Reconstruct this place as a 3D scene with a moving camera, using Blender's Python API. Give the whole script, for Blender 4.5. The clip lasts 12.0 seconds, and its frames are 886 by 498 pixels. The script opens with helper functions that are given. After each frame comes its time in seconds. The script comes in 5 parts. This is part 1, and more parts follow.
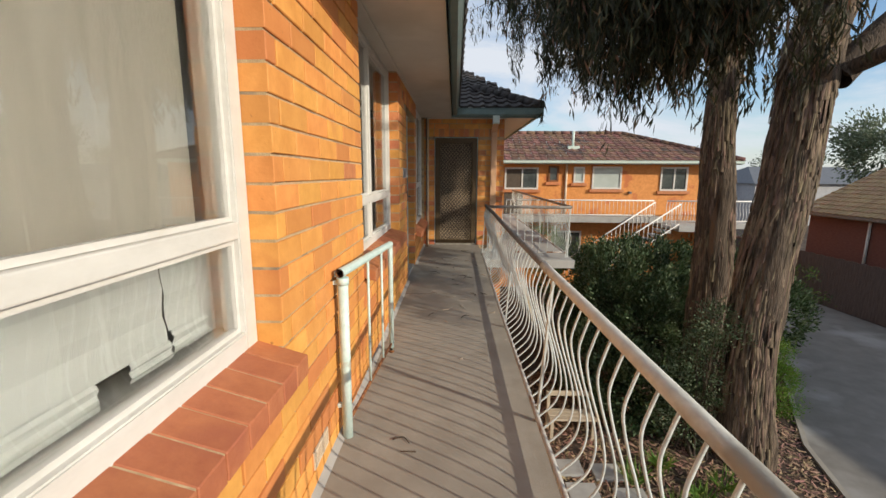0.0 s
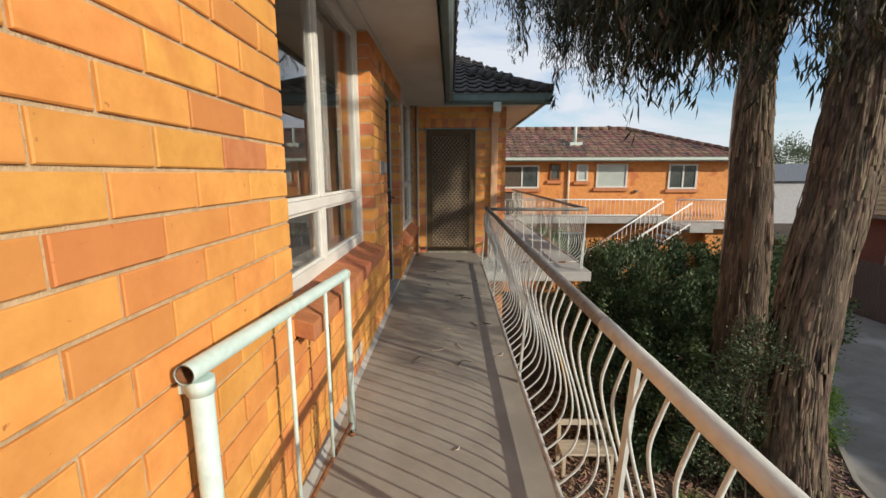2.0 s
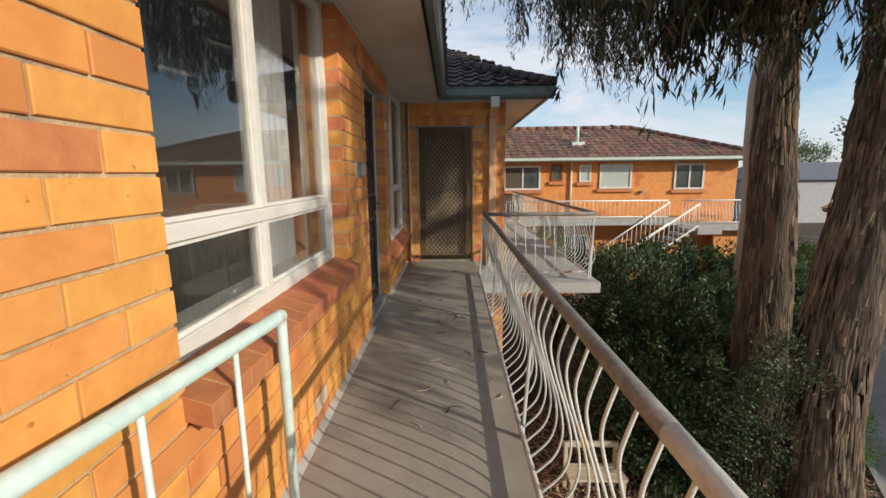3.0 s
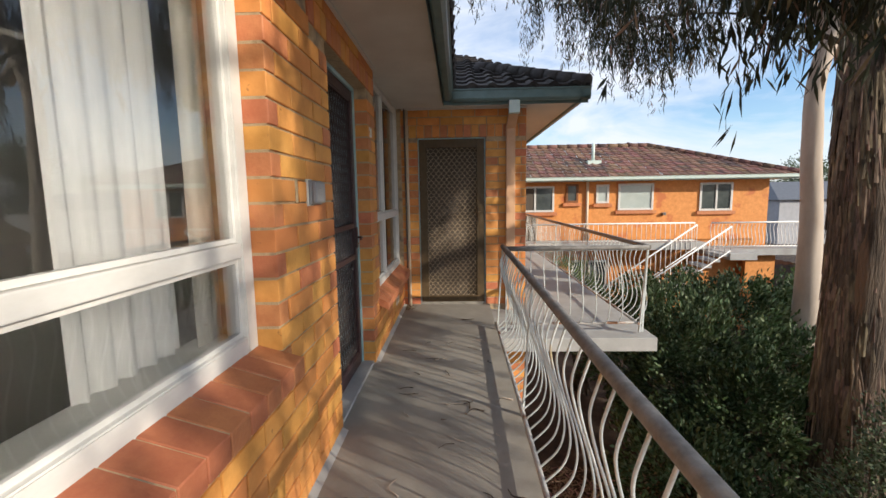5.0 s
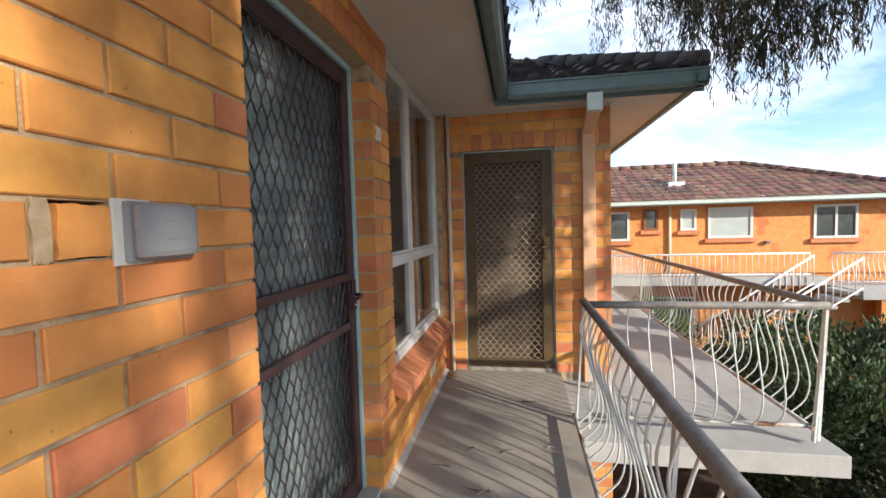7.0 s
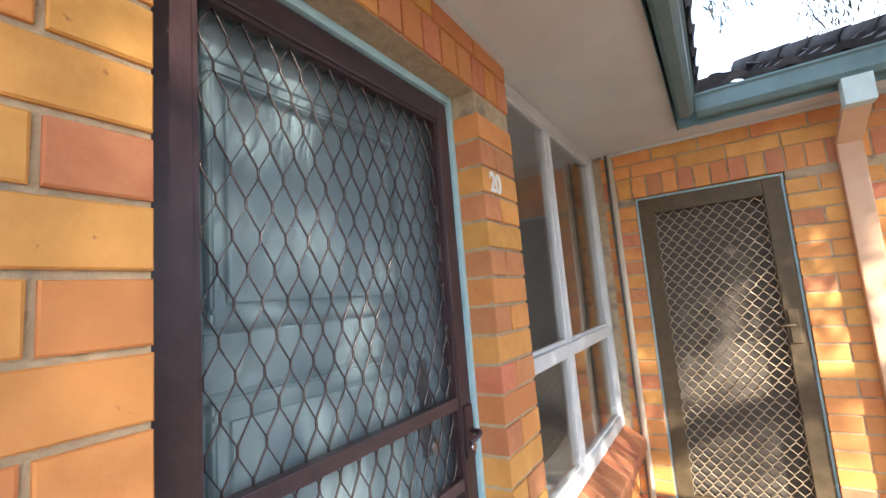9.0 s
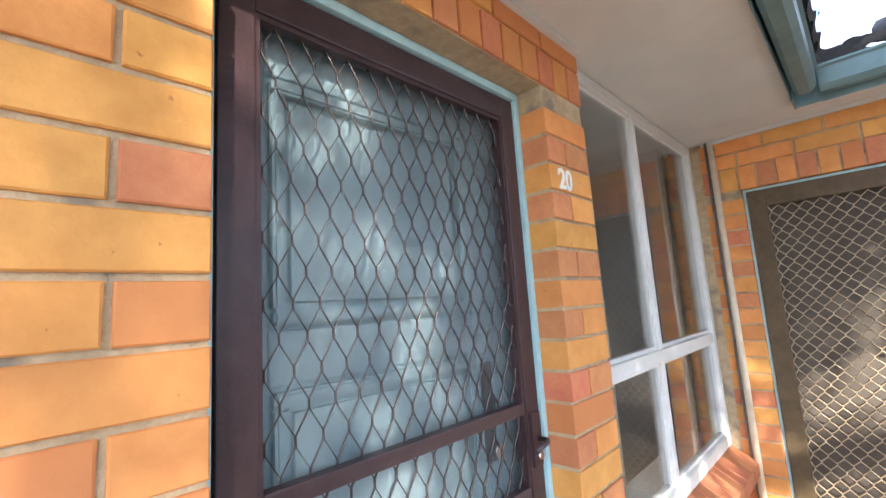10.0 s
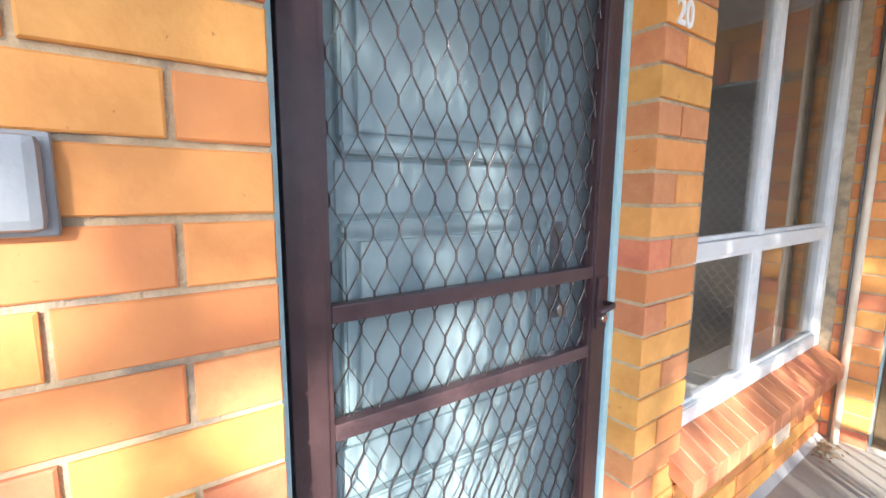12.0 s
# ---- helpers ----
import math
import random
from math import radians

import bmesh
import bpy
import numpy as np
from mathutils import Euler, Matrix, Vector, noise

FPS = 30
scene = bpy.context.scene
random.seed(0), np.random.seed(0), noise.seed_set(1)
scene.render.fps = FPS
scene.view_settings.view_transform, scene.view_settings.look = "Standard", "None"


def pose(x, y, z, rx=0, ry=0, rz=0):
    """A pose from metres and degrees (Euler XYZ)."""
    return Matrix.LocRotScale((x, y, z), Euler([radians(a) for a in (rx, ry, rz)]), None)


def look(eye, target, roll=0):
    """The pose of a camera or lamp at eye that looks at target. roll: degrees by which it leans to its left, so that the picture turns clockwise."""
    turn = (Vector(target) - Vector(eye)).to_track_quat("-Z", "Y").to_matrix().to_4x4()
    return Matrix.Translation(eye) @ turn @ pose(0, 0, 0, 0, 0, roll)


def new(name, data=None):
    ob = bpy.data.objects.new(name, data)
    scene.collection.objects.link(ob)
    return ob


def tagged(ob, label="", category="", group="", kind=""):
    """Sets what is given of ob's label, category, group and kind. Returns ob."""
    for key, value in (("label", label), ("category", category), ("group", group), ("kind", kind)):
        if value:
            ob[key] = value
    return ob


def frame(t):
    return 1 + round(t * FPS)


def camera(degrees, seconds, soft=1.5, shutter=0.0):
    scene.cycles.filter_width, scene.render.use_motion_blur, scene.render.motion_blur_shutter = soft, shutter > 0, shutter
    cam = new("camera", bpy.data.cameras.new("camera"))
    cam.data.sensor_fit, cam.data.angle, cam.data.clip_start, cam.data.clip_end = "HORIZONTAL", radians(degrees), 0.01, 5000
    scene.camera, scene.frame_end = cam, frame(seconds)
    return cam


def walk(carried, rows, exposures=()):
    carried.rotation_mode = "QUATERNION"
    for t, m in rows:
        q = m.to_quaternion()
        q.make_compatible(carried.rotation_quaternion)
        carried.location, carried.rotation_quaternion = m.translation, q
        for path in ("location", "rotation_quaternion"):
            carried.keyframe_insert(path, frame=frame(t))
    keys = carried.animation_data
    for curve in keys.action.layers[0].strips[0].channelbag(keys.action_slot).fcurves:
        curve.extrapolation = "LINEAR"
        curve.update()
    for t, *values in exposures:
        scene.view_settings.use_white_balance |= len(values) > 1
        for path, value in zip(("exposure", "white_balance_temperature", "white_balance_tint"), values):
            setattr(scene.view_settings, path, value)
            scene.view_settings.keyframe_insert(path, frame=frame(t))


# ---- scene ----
cam = camera(91.9, 12.0)
PATH = [
    (0, (-0.041, 0.354, 1.385), (-0.094, 2.324, 1.039), 0.3),
    (0.5, (-0.054, 0.592, 1.37), (-0.104, 2.561, 1.022), 0.5),
    (1, (-0.001, 0.91, 1.35), (-0.044, 2.88, 1.007), 0.2),
    (1.5, (-0.008, 1.214, 1.335), (-0.042, 3.184, 0.988), 0.2),
    (2, (-0.013, 1.504, 1.339), (-0.051, 3.473, 0.993), -0.1),
    (2.5, (0.039, 1.824, 1.349), (0.003, 3.793, 1.001), -0.3),
    (3, (0.078, 2.098, 1.34), (0.034, 4.069, 1.002), -0.6),
    (4.8, (0.053, 3.273, 1.357), (-0.017, 5.257, 1.106), -0.9),
    (5, (0.051, 3.406, 1.364), (-0.022, 5.39, 1.121), -0.9),
    (5.5, (0.036, 3.738, 1.374), (-0.053, 5.724, 1.152), -0.9),
    (6, (0.076, 4.073, 1.386), (-0.056, 6.059, 1.192), -1.0),
    (6.5, (0.06, 4.409, 1.39), (-0.159, 6.391, 1.228), -1.1),
    (7, (0.077, 4.714, 1.387), (-0.275, 6.68, 1.28), -1.6),
    (7.2, (0.098, 4.839, 1.396), (-0.314, 6.794, 1.313), -1.9),
    (8.8, (-0.009, 5.48, 1.461), (-1.013, 7.196, 1.684), -4.6),
    (9, (-0.012, 5.51, 1.477), (-1.074, 7.188, 1.714), -4.7),
    (9.5, (0.024, 5.562, 1.48), (-1.216, 7.106, 1.765), -4.5),
    (10, (0.047, 5.574, 1.476), (-1.341, 6.989, 1.743), -3.7),
    (10.5, (0.052, 5.58, 1.457), (-1.453, 6.885, 1.63), -2.6),
    (11, (0.035, 5.607, 1.434), (-1.546, 6.832, 1.459), -1.4),
    (11.5, (0.016, 5.622, 1.409), (-1.599, 6.794, 1.278), -0.3),
    (12, (0.011, 5.627, 1.389), (-1.614, 6.761, 1.116), 0.4),
]
walk(cam, [(t, look(eye, target, roll)) for t, eye, target, roll in PATH],
     exposures=((0, -.1, 6150, 8), (3.2, -.1, 6100, 8), (5, .2, 5950, 10), (6, .3, 5900, 10), (7, .65, 5800, 10), (9, 1.95, 5500, 9), (10, 2.25, 5350, 8), (11, 2.35, 5300, 8), (12, 2.3, 5300, 9)))

# ---- light ----
SUN_TO = Vector((0.776, -0.513, 0.363)).normalized()
world = bpy.data.worlds.new("world")
scene.world = world
world.use_nodes = True
wt = world.node_tree
wt.nodes.clear()
sky = wt.nodes.new("ShaderNodeTexSky")
sky.sky_type = 'NISHITA'
sky.sun_disc = False
sky.sun_elevation = math.asin(SUN_TO.z)
sky.sun_rotation = math.atan2(SUN_TO.x, SUN_TO.y)
sky.air_density, sky.dust_density, sky.ozone_density = 1.0, 0.6, 1.6
wc = wt.nodes.new("ShaderNodeTexCoord")
wmap = wt.nodes.new("ShaderNodeMapping")
wmap.inputs["Scale"].default_value = (1.0, 1.0, 3.2)
wn = wt.nodes.new("ShaderNodeTexNoise")
wn.inputs["Scale"].default_value, wn.inputs["Detail"].default_value, wn.inputs["Roughness"].default_value = 2.3, 7.0, 0.58
wn.inputs["Distortion"].default_value = 0.5
wr = wt.nodes.new("ShaderNodeValToRGB")
wr.color_ramp.elements[0].position, wr.color_ramp.elements[1].position = 0.37, 0.57
wm = wt.nodes.new("ShaderNodeMix")
wm.data_type = 'RGBA'
wm.inputs["B"].default_value = (9.9, 10.05, 10.5, 1)
bg = wt.nodes.new("ShaderNodeBackground")
bg.inputs["Strength"].default_value = 0.085
wo = wt.nodes.new("ShaderNodeOutputWorld")
wt.links.new(wc.outputs["Generated"], wmap.inputs["Vector"])
wt.links.new(wmap.outputs[0], wn.inputs["Vector"])
wt.links.new(wn.outputs["Fac"], wr.inputs["Fac"])
wt.links.new(wr.outputs["Color"], wm.inputs["Factor"])
wg = wt.nodes.new("ShaderNodeMix")
wg.data_type, wg.blend_type = 'RGBA', 'MULTIPLY'
wg.inputs["Factor"].default_value = 1.0
wg.inputs["B"].default_value = (1.9, 1.95, 2.0, 1)
wt.links.new(sky.outputs["Color"], wg.inputs["A"])
wt.links.new(wg.outputs["Result"], wm.inputs["A"])
wt.links.new(wm.outputs["Result"], bg.inputs["Color"])
wt.links.new(bg.outputs[0], wo.inputs["Surface"])
sun_data = bpy.data.lights.new("sun", 'SUN')
sun_data.energy, sun_data.angle, sun_data.color = 4.8, radians(0.6), (1.0, 0.86, 0.66)
sun = new("sun", sun_data)
sun.matrix_world = look(SUN_TO * 60, (0, 0, 0))

# ---- materials ----


def mat(name, c1, c2=None, rough=0.7, metal=0.0, scale=8.0, stretch=(1, 1, 1), bump=0.15, bscale=None, c3=None, c3at=0.62, per="", spread=0.12, spec=0.5, detail=6.0, bdist=0.01):
    """A two-scale procedural surface: colours mixed by noise, a third by large stains, fine bump; per varies it piece by piece."""
    m = bpy.data.materials.new(name)
    m.use_nodes = True
    nt = m.node_tree
    b = nt.nodes["Principled BSDF"]
    b.inputs["Roughness"].default_value, b.inputs["Metallic"].default_value = rough, metal
    b.inputs["Specular IOR Level"].default_value = spec
    tc = nt.nodes.new("ShaderNodeTexCoord")
    mp = nt.nodes.new("ShaderNodeMapping")
    mp.inputs["Scale"].default_value = stretch
    geo = nt.nodes.new("ShaderNodeNewGeometry")
    nt.links.new(geo.outputs["Position"], mp.inputs["Vector"])
    n1 = nt.nodes.new("ShaderNodeTexNoise")
    n1.inputs["Scale"].default_value, n1.inputs["Detail"].default_value, n1.inputs["Roughness"].default_value = scale, detail, 0.65
    nt.links.new(mp.outputs[0], n1.inputs["Vector"])
    r1 = nt.nodes.new("ShaderNodeValToRGB")
    r1.color_ramp.elements[0].position, r1.color_ramp.elements[1].position = 0.35, 0.68
    r1.color_ramp.elements[0].color = (*c1, 1)
    r1.color_ramp.elements[1].color = (*(c2 or c1), 1)
    nt.links.new(n1.outputs["Fac"], r1.inputs["Fac"])
    col = r1.outputs["Color"]
    if c3:
        n2 = nt.nodes.new("ShaderNodeTexNoise")
        n2.inputs["Scale"].default_value, n2.inputs["Detail"].default_value = scale * 0.23, 5.0
        nt.links.new(mp.outputs[0], n2.inputs["Vector"])
        r2 = nt.nodes.new("ShaderNodeValToRGB")
        r2.color_ramp.elements[0].position, r2.color_ramp.elements[1].position = c3at, c3at + 0.09
        nt.links.new(n2.outputs["Fac"], r2.inputs["Fac"])
        mx = nt.nodes.new("ShaderNodeMix")
        mx.data_type = 'RGBA'
        mx.inputs["B"].default_value = (*c3, 1)
        nt.links.new(r2.outputs["Color"], mx.inputs["Factor"])
        nt.links.new(col, mx.inputs["A"])
        col = mx.outputs["Result"]
    if per:
        if per == "object":
            rnd = nt.nodes.new("ShaderNodeObjectInfo").outputs["Random"]
        else:
            rnd = geo.outputs["Random Per Island"]
        hs = nt.nodes.new("ShaderNodeHueSaturation")
        mr = nt.nodes.new("ShaderNodeMapRange")
        mr.inputs["To Min"].default_value, mr.inputs["To Max"].default_value = 1 - spread, 1 + spread
        nt.links.new(rnd, mr.inputs["Value"])
        nt.links.new(mr.outputs[0], hs.inputs["Value"])
        mh = nt.nodes.new("ShaderNodeMapRange")
        mh.inputs["To Min"].default_value, mh.inputs["To Max"].default_value = 0.5 - spread * 0.1, 0.5 + spread * 0.1
        sep = nt.nodes.new("ShaderNodeMath")
        sep.operation = 'FRACT'
        mul = nt.nodes.new("ShaderNodeMath")
        mul.operation = 'MULTIPLY'
        mul.inputs[1].default_value = 37.7
        nt.links.new(rnd, mul.inputs[0])
        nt.links.new(mul.outputs[0], sep.inputs[0])
        nt.links.new(sep.outputs[0], mh.inputs["Value"])
        nt.links.new(mh.outputs[0], hs.inputs["Hue"])
        nt.links.new(col, hs.inputs["Color"])
        col = hs.outputs["Color"]
    nt.links.new(col, b.inputs["Base Color"])
    if bump:
        n3 = nt.nodes.new("ShaderNodeTexNoise")
        n3.inputs["Scale"].default_value, n3.inputs["Detail"].default_value = bscale or scale * 6, 6.0
        nt.links.new(mp.outputs[0], n3.inputs["Vector"])
        bp = nt.nodes.new("ShaderNodeBump")
        bp.inputs["Strength"].default_value, bp.inputs["Distance"].default_value = bump, bdist
        nt.links.new(n3.outputs["Fac"], bp.inputs["Height"])
        nt.links.new(bp.outputs[0], b.inputs["Normal"])
    return m


def brick_mat(name, per):
    """Orange face brick: pieces run from yellow-orange to red, with smooth fired faces and faint smears."""
    m = mat(name, (0.62, 0.272, 0.066), (0.76, 0.362, 0.098), rough=0.62, scale=9, bump=0.12, bscale=90, c3=(0.55, 0.20, 0.06), c3at=0.60, per=per, spread=0.10, spec=0.3)
    nt = m.node_tree
    b = nt.nodes["Principled BSDF"]
    src = b.inputs["Base Color"].links[0].from_socket
    rnd = nt.nodes.new("ShaderNodeObjectInfo").outputs["Random"] if per == "object" else next(n for n in nt.nodes if n.type == 'NEW_GEOMETRY').outputs["Random Per Island"]
    mul = nt.nodes.new("ShaderNodeMath")
    mul.operation = 'MULTIPLY'
    mul.inputs[1].default_value = 113.1
    fr = nt.nodes.new("ShaderNodeMath")
    fr.operation = 'FRACT'
    nt.links.new(rnd, mul.inputs[0])
    nt.links.new(mul.outputs[0], fr.inputs[0])
    rr = nt.nodes.new("ShaderNodeValToRGB")
    rr.color_ramp.elements[0].position, rr.color_ramp.elements[1].position = 0.62, 1.0
    rr.color_ramp.elements[1].color = (0.75, 0.75, 0.75, 1)
    nt.links.new(fr.outputs[0], rr.inputs["Fac"])
    mx = nt.nodes.new("ShaderNodeMix")
    mx.data_type = 'RGBA'
    mx.inputs["B"].default_value = (0.50, 0.165, 0.065, 1)
    nt.links.new(rr.outputs["Color"], mx.inputs["Factor"])
    nt.links.new(src, mx.inputs["A"])
    pit = nt.nodes.new("ShaderNodeTexNoise")
    pit.inputs["Scale"].default_value, pit.inputs["Detail"].default_value, pit.inputs["Roughness"].default_value = 34.0, 3.0, 0.6
    nt.links.new(next(n for n in nt.nodes if n.type == 'MAPPING').outputs[0], pit.inputs["Vector"])
    pr = nt.nodes.new("ShaderNodeValToRGB")
    pr.color_ramp.elements[0].position, pr.color_ramp.elements[1].position = 0.69, 0.74
    pr.color_ramp.elements[1].color = (0.7, 0.7, 0.7, 1)
    nt.links.new(pit.outputs["Fac"], pr.inputs["Fac"])
    spot = nt.nodes.new("ShaderNodeMix")
    spot.data_type = 'RGBA'
    spot.inputs["B"].default_value = (0.26, 0.09, 0.035, 1)
    nt.links.new(pr.outputs["Color"], spot.inputs["Factor"])
    nt.links.new(mx.outputs["Result"], spot.inputs["A"])
    nt.links.new(spot.outputs["Result"], b.inputs["Base Color"])
    return m


def glass_mat(name, tint=(0.98, 0.99, 0.985), rough=0.0):
    m = bpy.data.materials.new(name)
    m.use_nodes = True
    b = m.node_tree.nodes["Principled BSDF"]
    b.inputs["Base Color"].default_value = (*tint, 1)
    b.inputs["Roughness"].default_value = rough
    b.inputs["Transmission Weight"].default_value = 1.0
    b.inputs["IOR"].default_value = 1.5
    return m


BRICK = brick_mat("orange_brick", "object")
BRICK_FAR = brick_mat("orange_brick_joined", "island")
BRICK_RED = mat("red_brick", (0.49, 0.165, 0.065), (0.60, 0.235, 0.095), rough=0.65, scale=14, bump=0.2, c3=(0.58, 0.24, 0.08), per="object", spread=0.1)
SILL_BRICK = mat("sill_brick", (0.37, 0.125, 0.055), (0.46, 0.175, 0.075), rough=0.62, scale=14, bump=0.2, c3=(0.36, 0.12, 0.06), c3at=0.6, per="object", spread=0.06)
MORTAR = mat("mortar", (0.41, 0.30, 0.175), (0.54, 0.41, 0.255), rough=0.95, scale=30, bump=0.5, c3=(0.27, 0.22, 0.16), c3at=0.58)
CONCRETE = mat("walkway_concrete", (0.265, 0.24, 0.205), (0.33, 0.305, 0.265), rough=0.82, scale=3.5, bump=0.25, bscale=110, c3=(0.245, 0.225, 0.195), c3at=0.52, bdist=0.004)
CONCRETE_PALE = mat("pale_concrete", (0.34, 0.335, 0.32), (0.42, 0.41, 0.395), rough=0.85, scale=4, bump=0.25, bscale=80, c3=(0.30, 0.29, 0.27), c3at=0.58)
WHITE = mat("white_paint", (0.61, 0.595, 0.56), (0.70, 0.685, 0.65), rough=0.45, scale=12, bump=0.12, bscale=60, c3=(0.52, 0.48, 0.41), c3at=0.66, stretch=(1, 0.4, 1))
SOFFIT = mat("soffit_paint", (0.60, 0.58, 0.525), (0.67, 0.65, 0.59), rough=0.7, scale=2.5, bump=0.06, bscale=40, c3=(0.52, 0.495, 0.43), c3at=0.6)
GUTTER = mat("blue_green_gutter", (0.13, 0.20, 0.20), (0.17, 0.25, 0.245), rough=0.4, scale=9, bump=0.08, c3=(0.22, 0.29, 0.28), c3at=0.62)
GUTTER_PALE = mat("pale_green_gutter", (0.52, 0.62, 0.56), (0.62, 0.70, 0.64), rough=0.5, scale=9, bump=0.05)
RAIL_TOP = mat("worn_grey_rail", (0.52, 0.51, 0.46), (0.70, 0.69, 0.63), rough=0.55, scale=18, bump=0.4, bscale=70, c3=(0.31, 0.29, 0.25), c3at=0.57, stretch=(1, 0.6, 1), bdist=0.004)
RAIL_MID = mat("weathered_rail", (0.15, 0.14, 0.128), (0.28, 0.265, 0.245), rough=0.5, scale=16, bump=0.35, bscale=70, c3=(0.42, 0.37, 0.29), c3at=0.66, bdist=0.004)
RAIL_DARK = mat("dark_grey_rail", (0.13, 0.115, 0.10), (0.22, 0.20, 0.18), rough=0.5, scale=16, bump=0.3, bscale=70, c3=(0.36, 0.33, 0.30), c3at=0.62, bdist=0.004)
ROD = mat("baluster_paint", (0.50, 0.54, 0.53), (0.66, 0.69, 0.68), rough=0.45, scale=22, bump=0.15, bscale=120, c3=(0.55, 0.44, 0.25), c3at=0.64)
ROD_WHITE = mat("white_rail_paint", (0.76, 0.74, 0.70), (0.84, 0.82, 0.78), rough=0.5, scale=15, bump=0.05)
AQUA = mat("pale_aqua_paint", (0.50, 0.64, 0.61), (0.64, 0.76, 0.73), rough=0.42, scale=24, bump=0.2, bscale=60, c3=(0.34, 0.27, 0.19), c3at=0.64, bdist=0.004)
BAR_WORN = mat("flaking_bar_paint", (0.40, 0.38, 0.35), (0.58, 0.56, 0.53), rough=0.6, scale=20, bump=0.4, bscale=70, c3=(0.22, 0.10, 0.045), c3at=0.54, bdist=0.004)
RUST = mat("rusty_iron", (0.15, 0.055, 0.025), (0.32, 0.14, 0.05), rough=0.85, scale=30, bump=0.5)
BLUE_DOOR = mat("blue_door_paint", (0.39, 0.515, 0.545), (0.48, 0.60, 0.63), rough=0.28, scale=6, bump=0.05, bscale=60, c3=(0.46, 0.60, 0.635), c3at=0.62, stretch=(1, 1, 0.3))
BLUE_TRIM = mat("pale_blue_trim", (0.36, 0.55, 0.58), (0.46, 0.64, 0.66), rough=0.5, scale=15, bump=0.15, c3=(0.62, 0.70, 0.70), c3at=0.64)
MAROON = mat("maroon_screen_paint", (0.042, 0.021, 0.022), (0.062, 0.034, 0.034), rough=0.38, scale=14, bump=0.12, bscale=90, c3=(0.12, 0.08, 0.08), c3at=0.68)
BRONZE = mat("bronze_screen_paint", (0.085, 0.058, 0.029), (0.125, 0.086, 0.046), rough=0.5, scale=14, bump=0.1, spec=0.25)
SCUFFED = mat("scuffed_maroon_paint", (0.060, 0.032, 0.034), (0.085, 0.05, 0.05), rough=0.42, scale=55, bump=0.2, bscale=90, c3=(0.42, 0.37, 0.37), c3at=0.60, stretch=(1, .5, 1))
MESH_DARK = mat("dark_grille", (0.085, 0.065, 0.060), (0.15, 0.12, 0.11), rough=0.26, metal=0.6, scale=30, bump=0)
MESH_BRONZE = mat("bronze_grille", (0.34, 0.25, 0.15), (0.50, 0.39, 0.25), rough=0.3, metal=0.2, scale=30, bump=0)
FLY_WIRE = mat("insect_wire", (0.045, 0.044, 0.045), (0.065, 0.062, 0.062), rough=0.6, scale=30, bump=0)
FLYSCREEN_IN = mat("dark_inner_door", (0.075, 0.056, 0.04), (0.105, 0.082, 0.06), rough=0.7, scale=6, bump=0.1)
STEEL = mat("lock_steel", (0.20, 0.19, 0.18), (0.34, 0.33, 0.32), rough=0.3, metal=0.8, scale=20, bump=0.05)
CHROME = mat("bright_key", (0.7, 0.69, 0.66), (0.8, 0.79, 0.76), rough=0.2, metal=1.0, scale=20, bump=0)
PVC = mat("grey_plastic", (0.225, 0.23, 0.24), (0.265, 0.27, 0.28), rough=0.45, scale=12, bump=0.08, bscale=120)
PVC_PALE = mat("pale_plate", (0.60, 0.58, 0.52), (0.68, 0.66, 0.60), rough=0.6, scale=12, bump=0.1)
PEACH = mat("peach_downpipe", (0.62, 0.36, 0.20), (0.68, 0.42, 0.25), rough=0.5, scale=6, bump=0.05, c3=(0.60, 0.33, 0.2))
CREAM_PIPE = mat("cream_pipe", (0.62, 0.50, 0.36), (0.72, 0.60, 0.45), rough=0.5, scale=10, bump=0.1)
TILE_DARK = mat("dark_roof_tile", (0.030, 0.026, 0.025), (0.062, 0.052, 0.048), rough=0.8, scale=14, bump=0.4, c3=(0.10, 0.09, 0.08), c3at=0.62, per="island", spread=0.25)
TILE_RED = mat("red_brown_roof_tile", (0.13, 0.068, 0.05), (0.20, 0.105, 0.075), rough=0.85, scale=6, bump=0.3, c3=(0.075, 0.05, 0.045), c3at=0.55, per="island", spread=0.3)
TILE_TAN = mat("tan_roof_tile", (0.26, 0.17, 0.085), (0.34, 0.23, 0.12), rough=0.85, scale=6, bump=0.3, per="island", spread=0.15)
CURTAIN = mat("sheer_curtain", (0.74, 0.73, 0.71), (0.82, 0.81, 0.79), rough=0.9, scale=20, bump=0.05, stretch=(1, 3, 0.3))
BLIND = mat("beige_blind", (0.52, 0.485, 0.41), (0.60, 0.56, 0.48), rough=0.8, scale=5, bump=0.1, stretch=(1, 4, 0.5), c3=(0.46, 0.42, 0.34))
BLIND_PALE = mat("pale_blind", (0.78, 0.80, 0.76), (0.86, 0.88, 0.84), rough=0.8, scale=5, bump=0)
INSIDE = mat("room_paint", (0.48, 0.465, 0.43), (0.55, 0.535, 0.50), rough=0.9, scale=2, bump=0.05)
BARK = mat("stringy_bark", (0.030, 0.022, 0.017), (0.165, 0.122, 0.088), rough=0.95, scale=9, stretch=(2.4, 2.4, 0.25), bump=1.0, bscale=22, c3=(0.20, 0.125, 0.078), c3at=0.62, bdist=0.05)
BARK_PALE = mat("smooth_pale_bark", (0.40, 0.32, 0.25), (0.52, 0.44, 0.36), rough=0.8, scale=3, stretch=(1, 1, 0.35), bump=0.2, c3=(0.25, 0.17, 0.12), c3at=0.56)
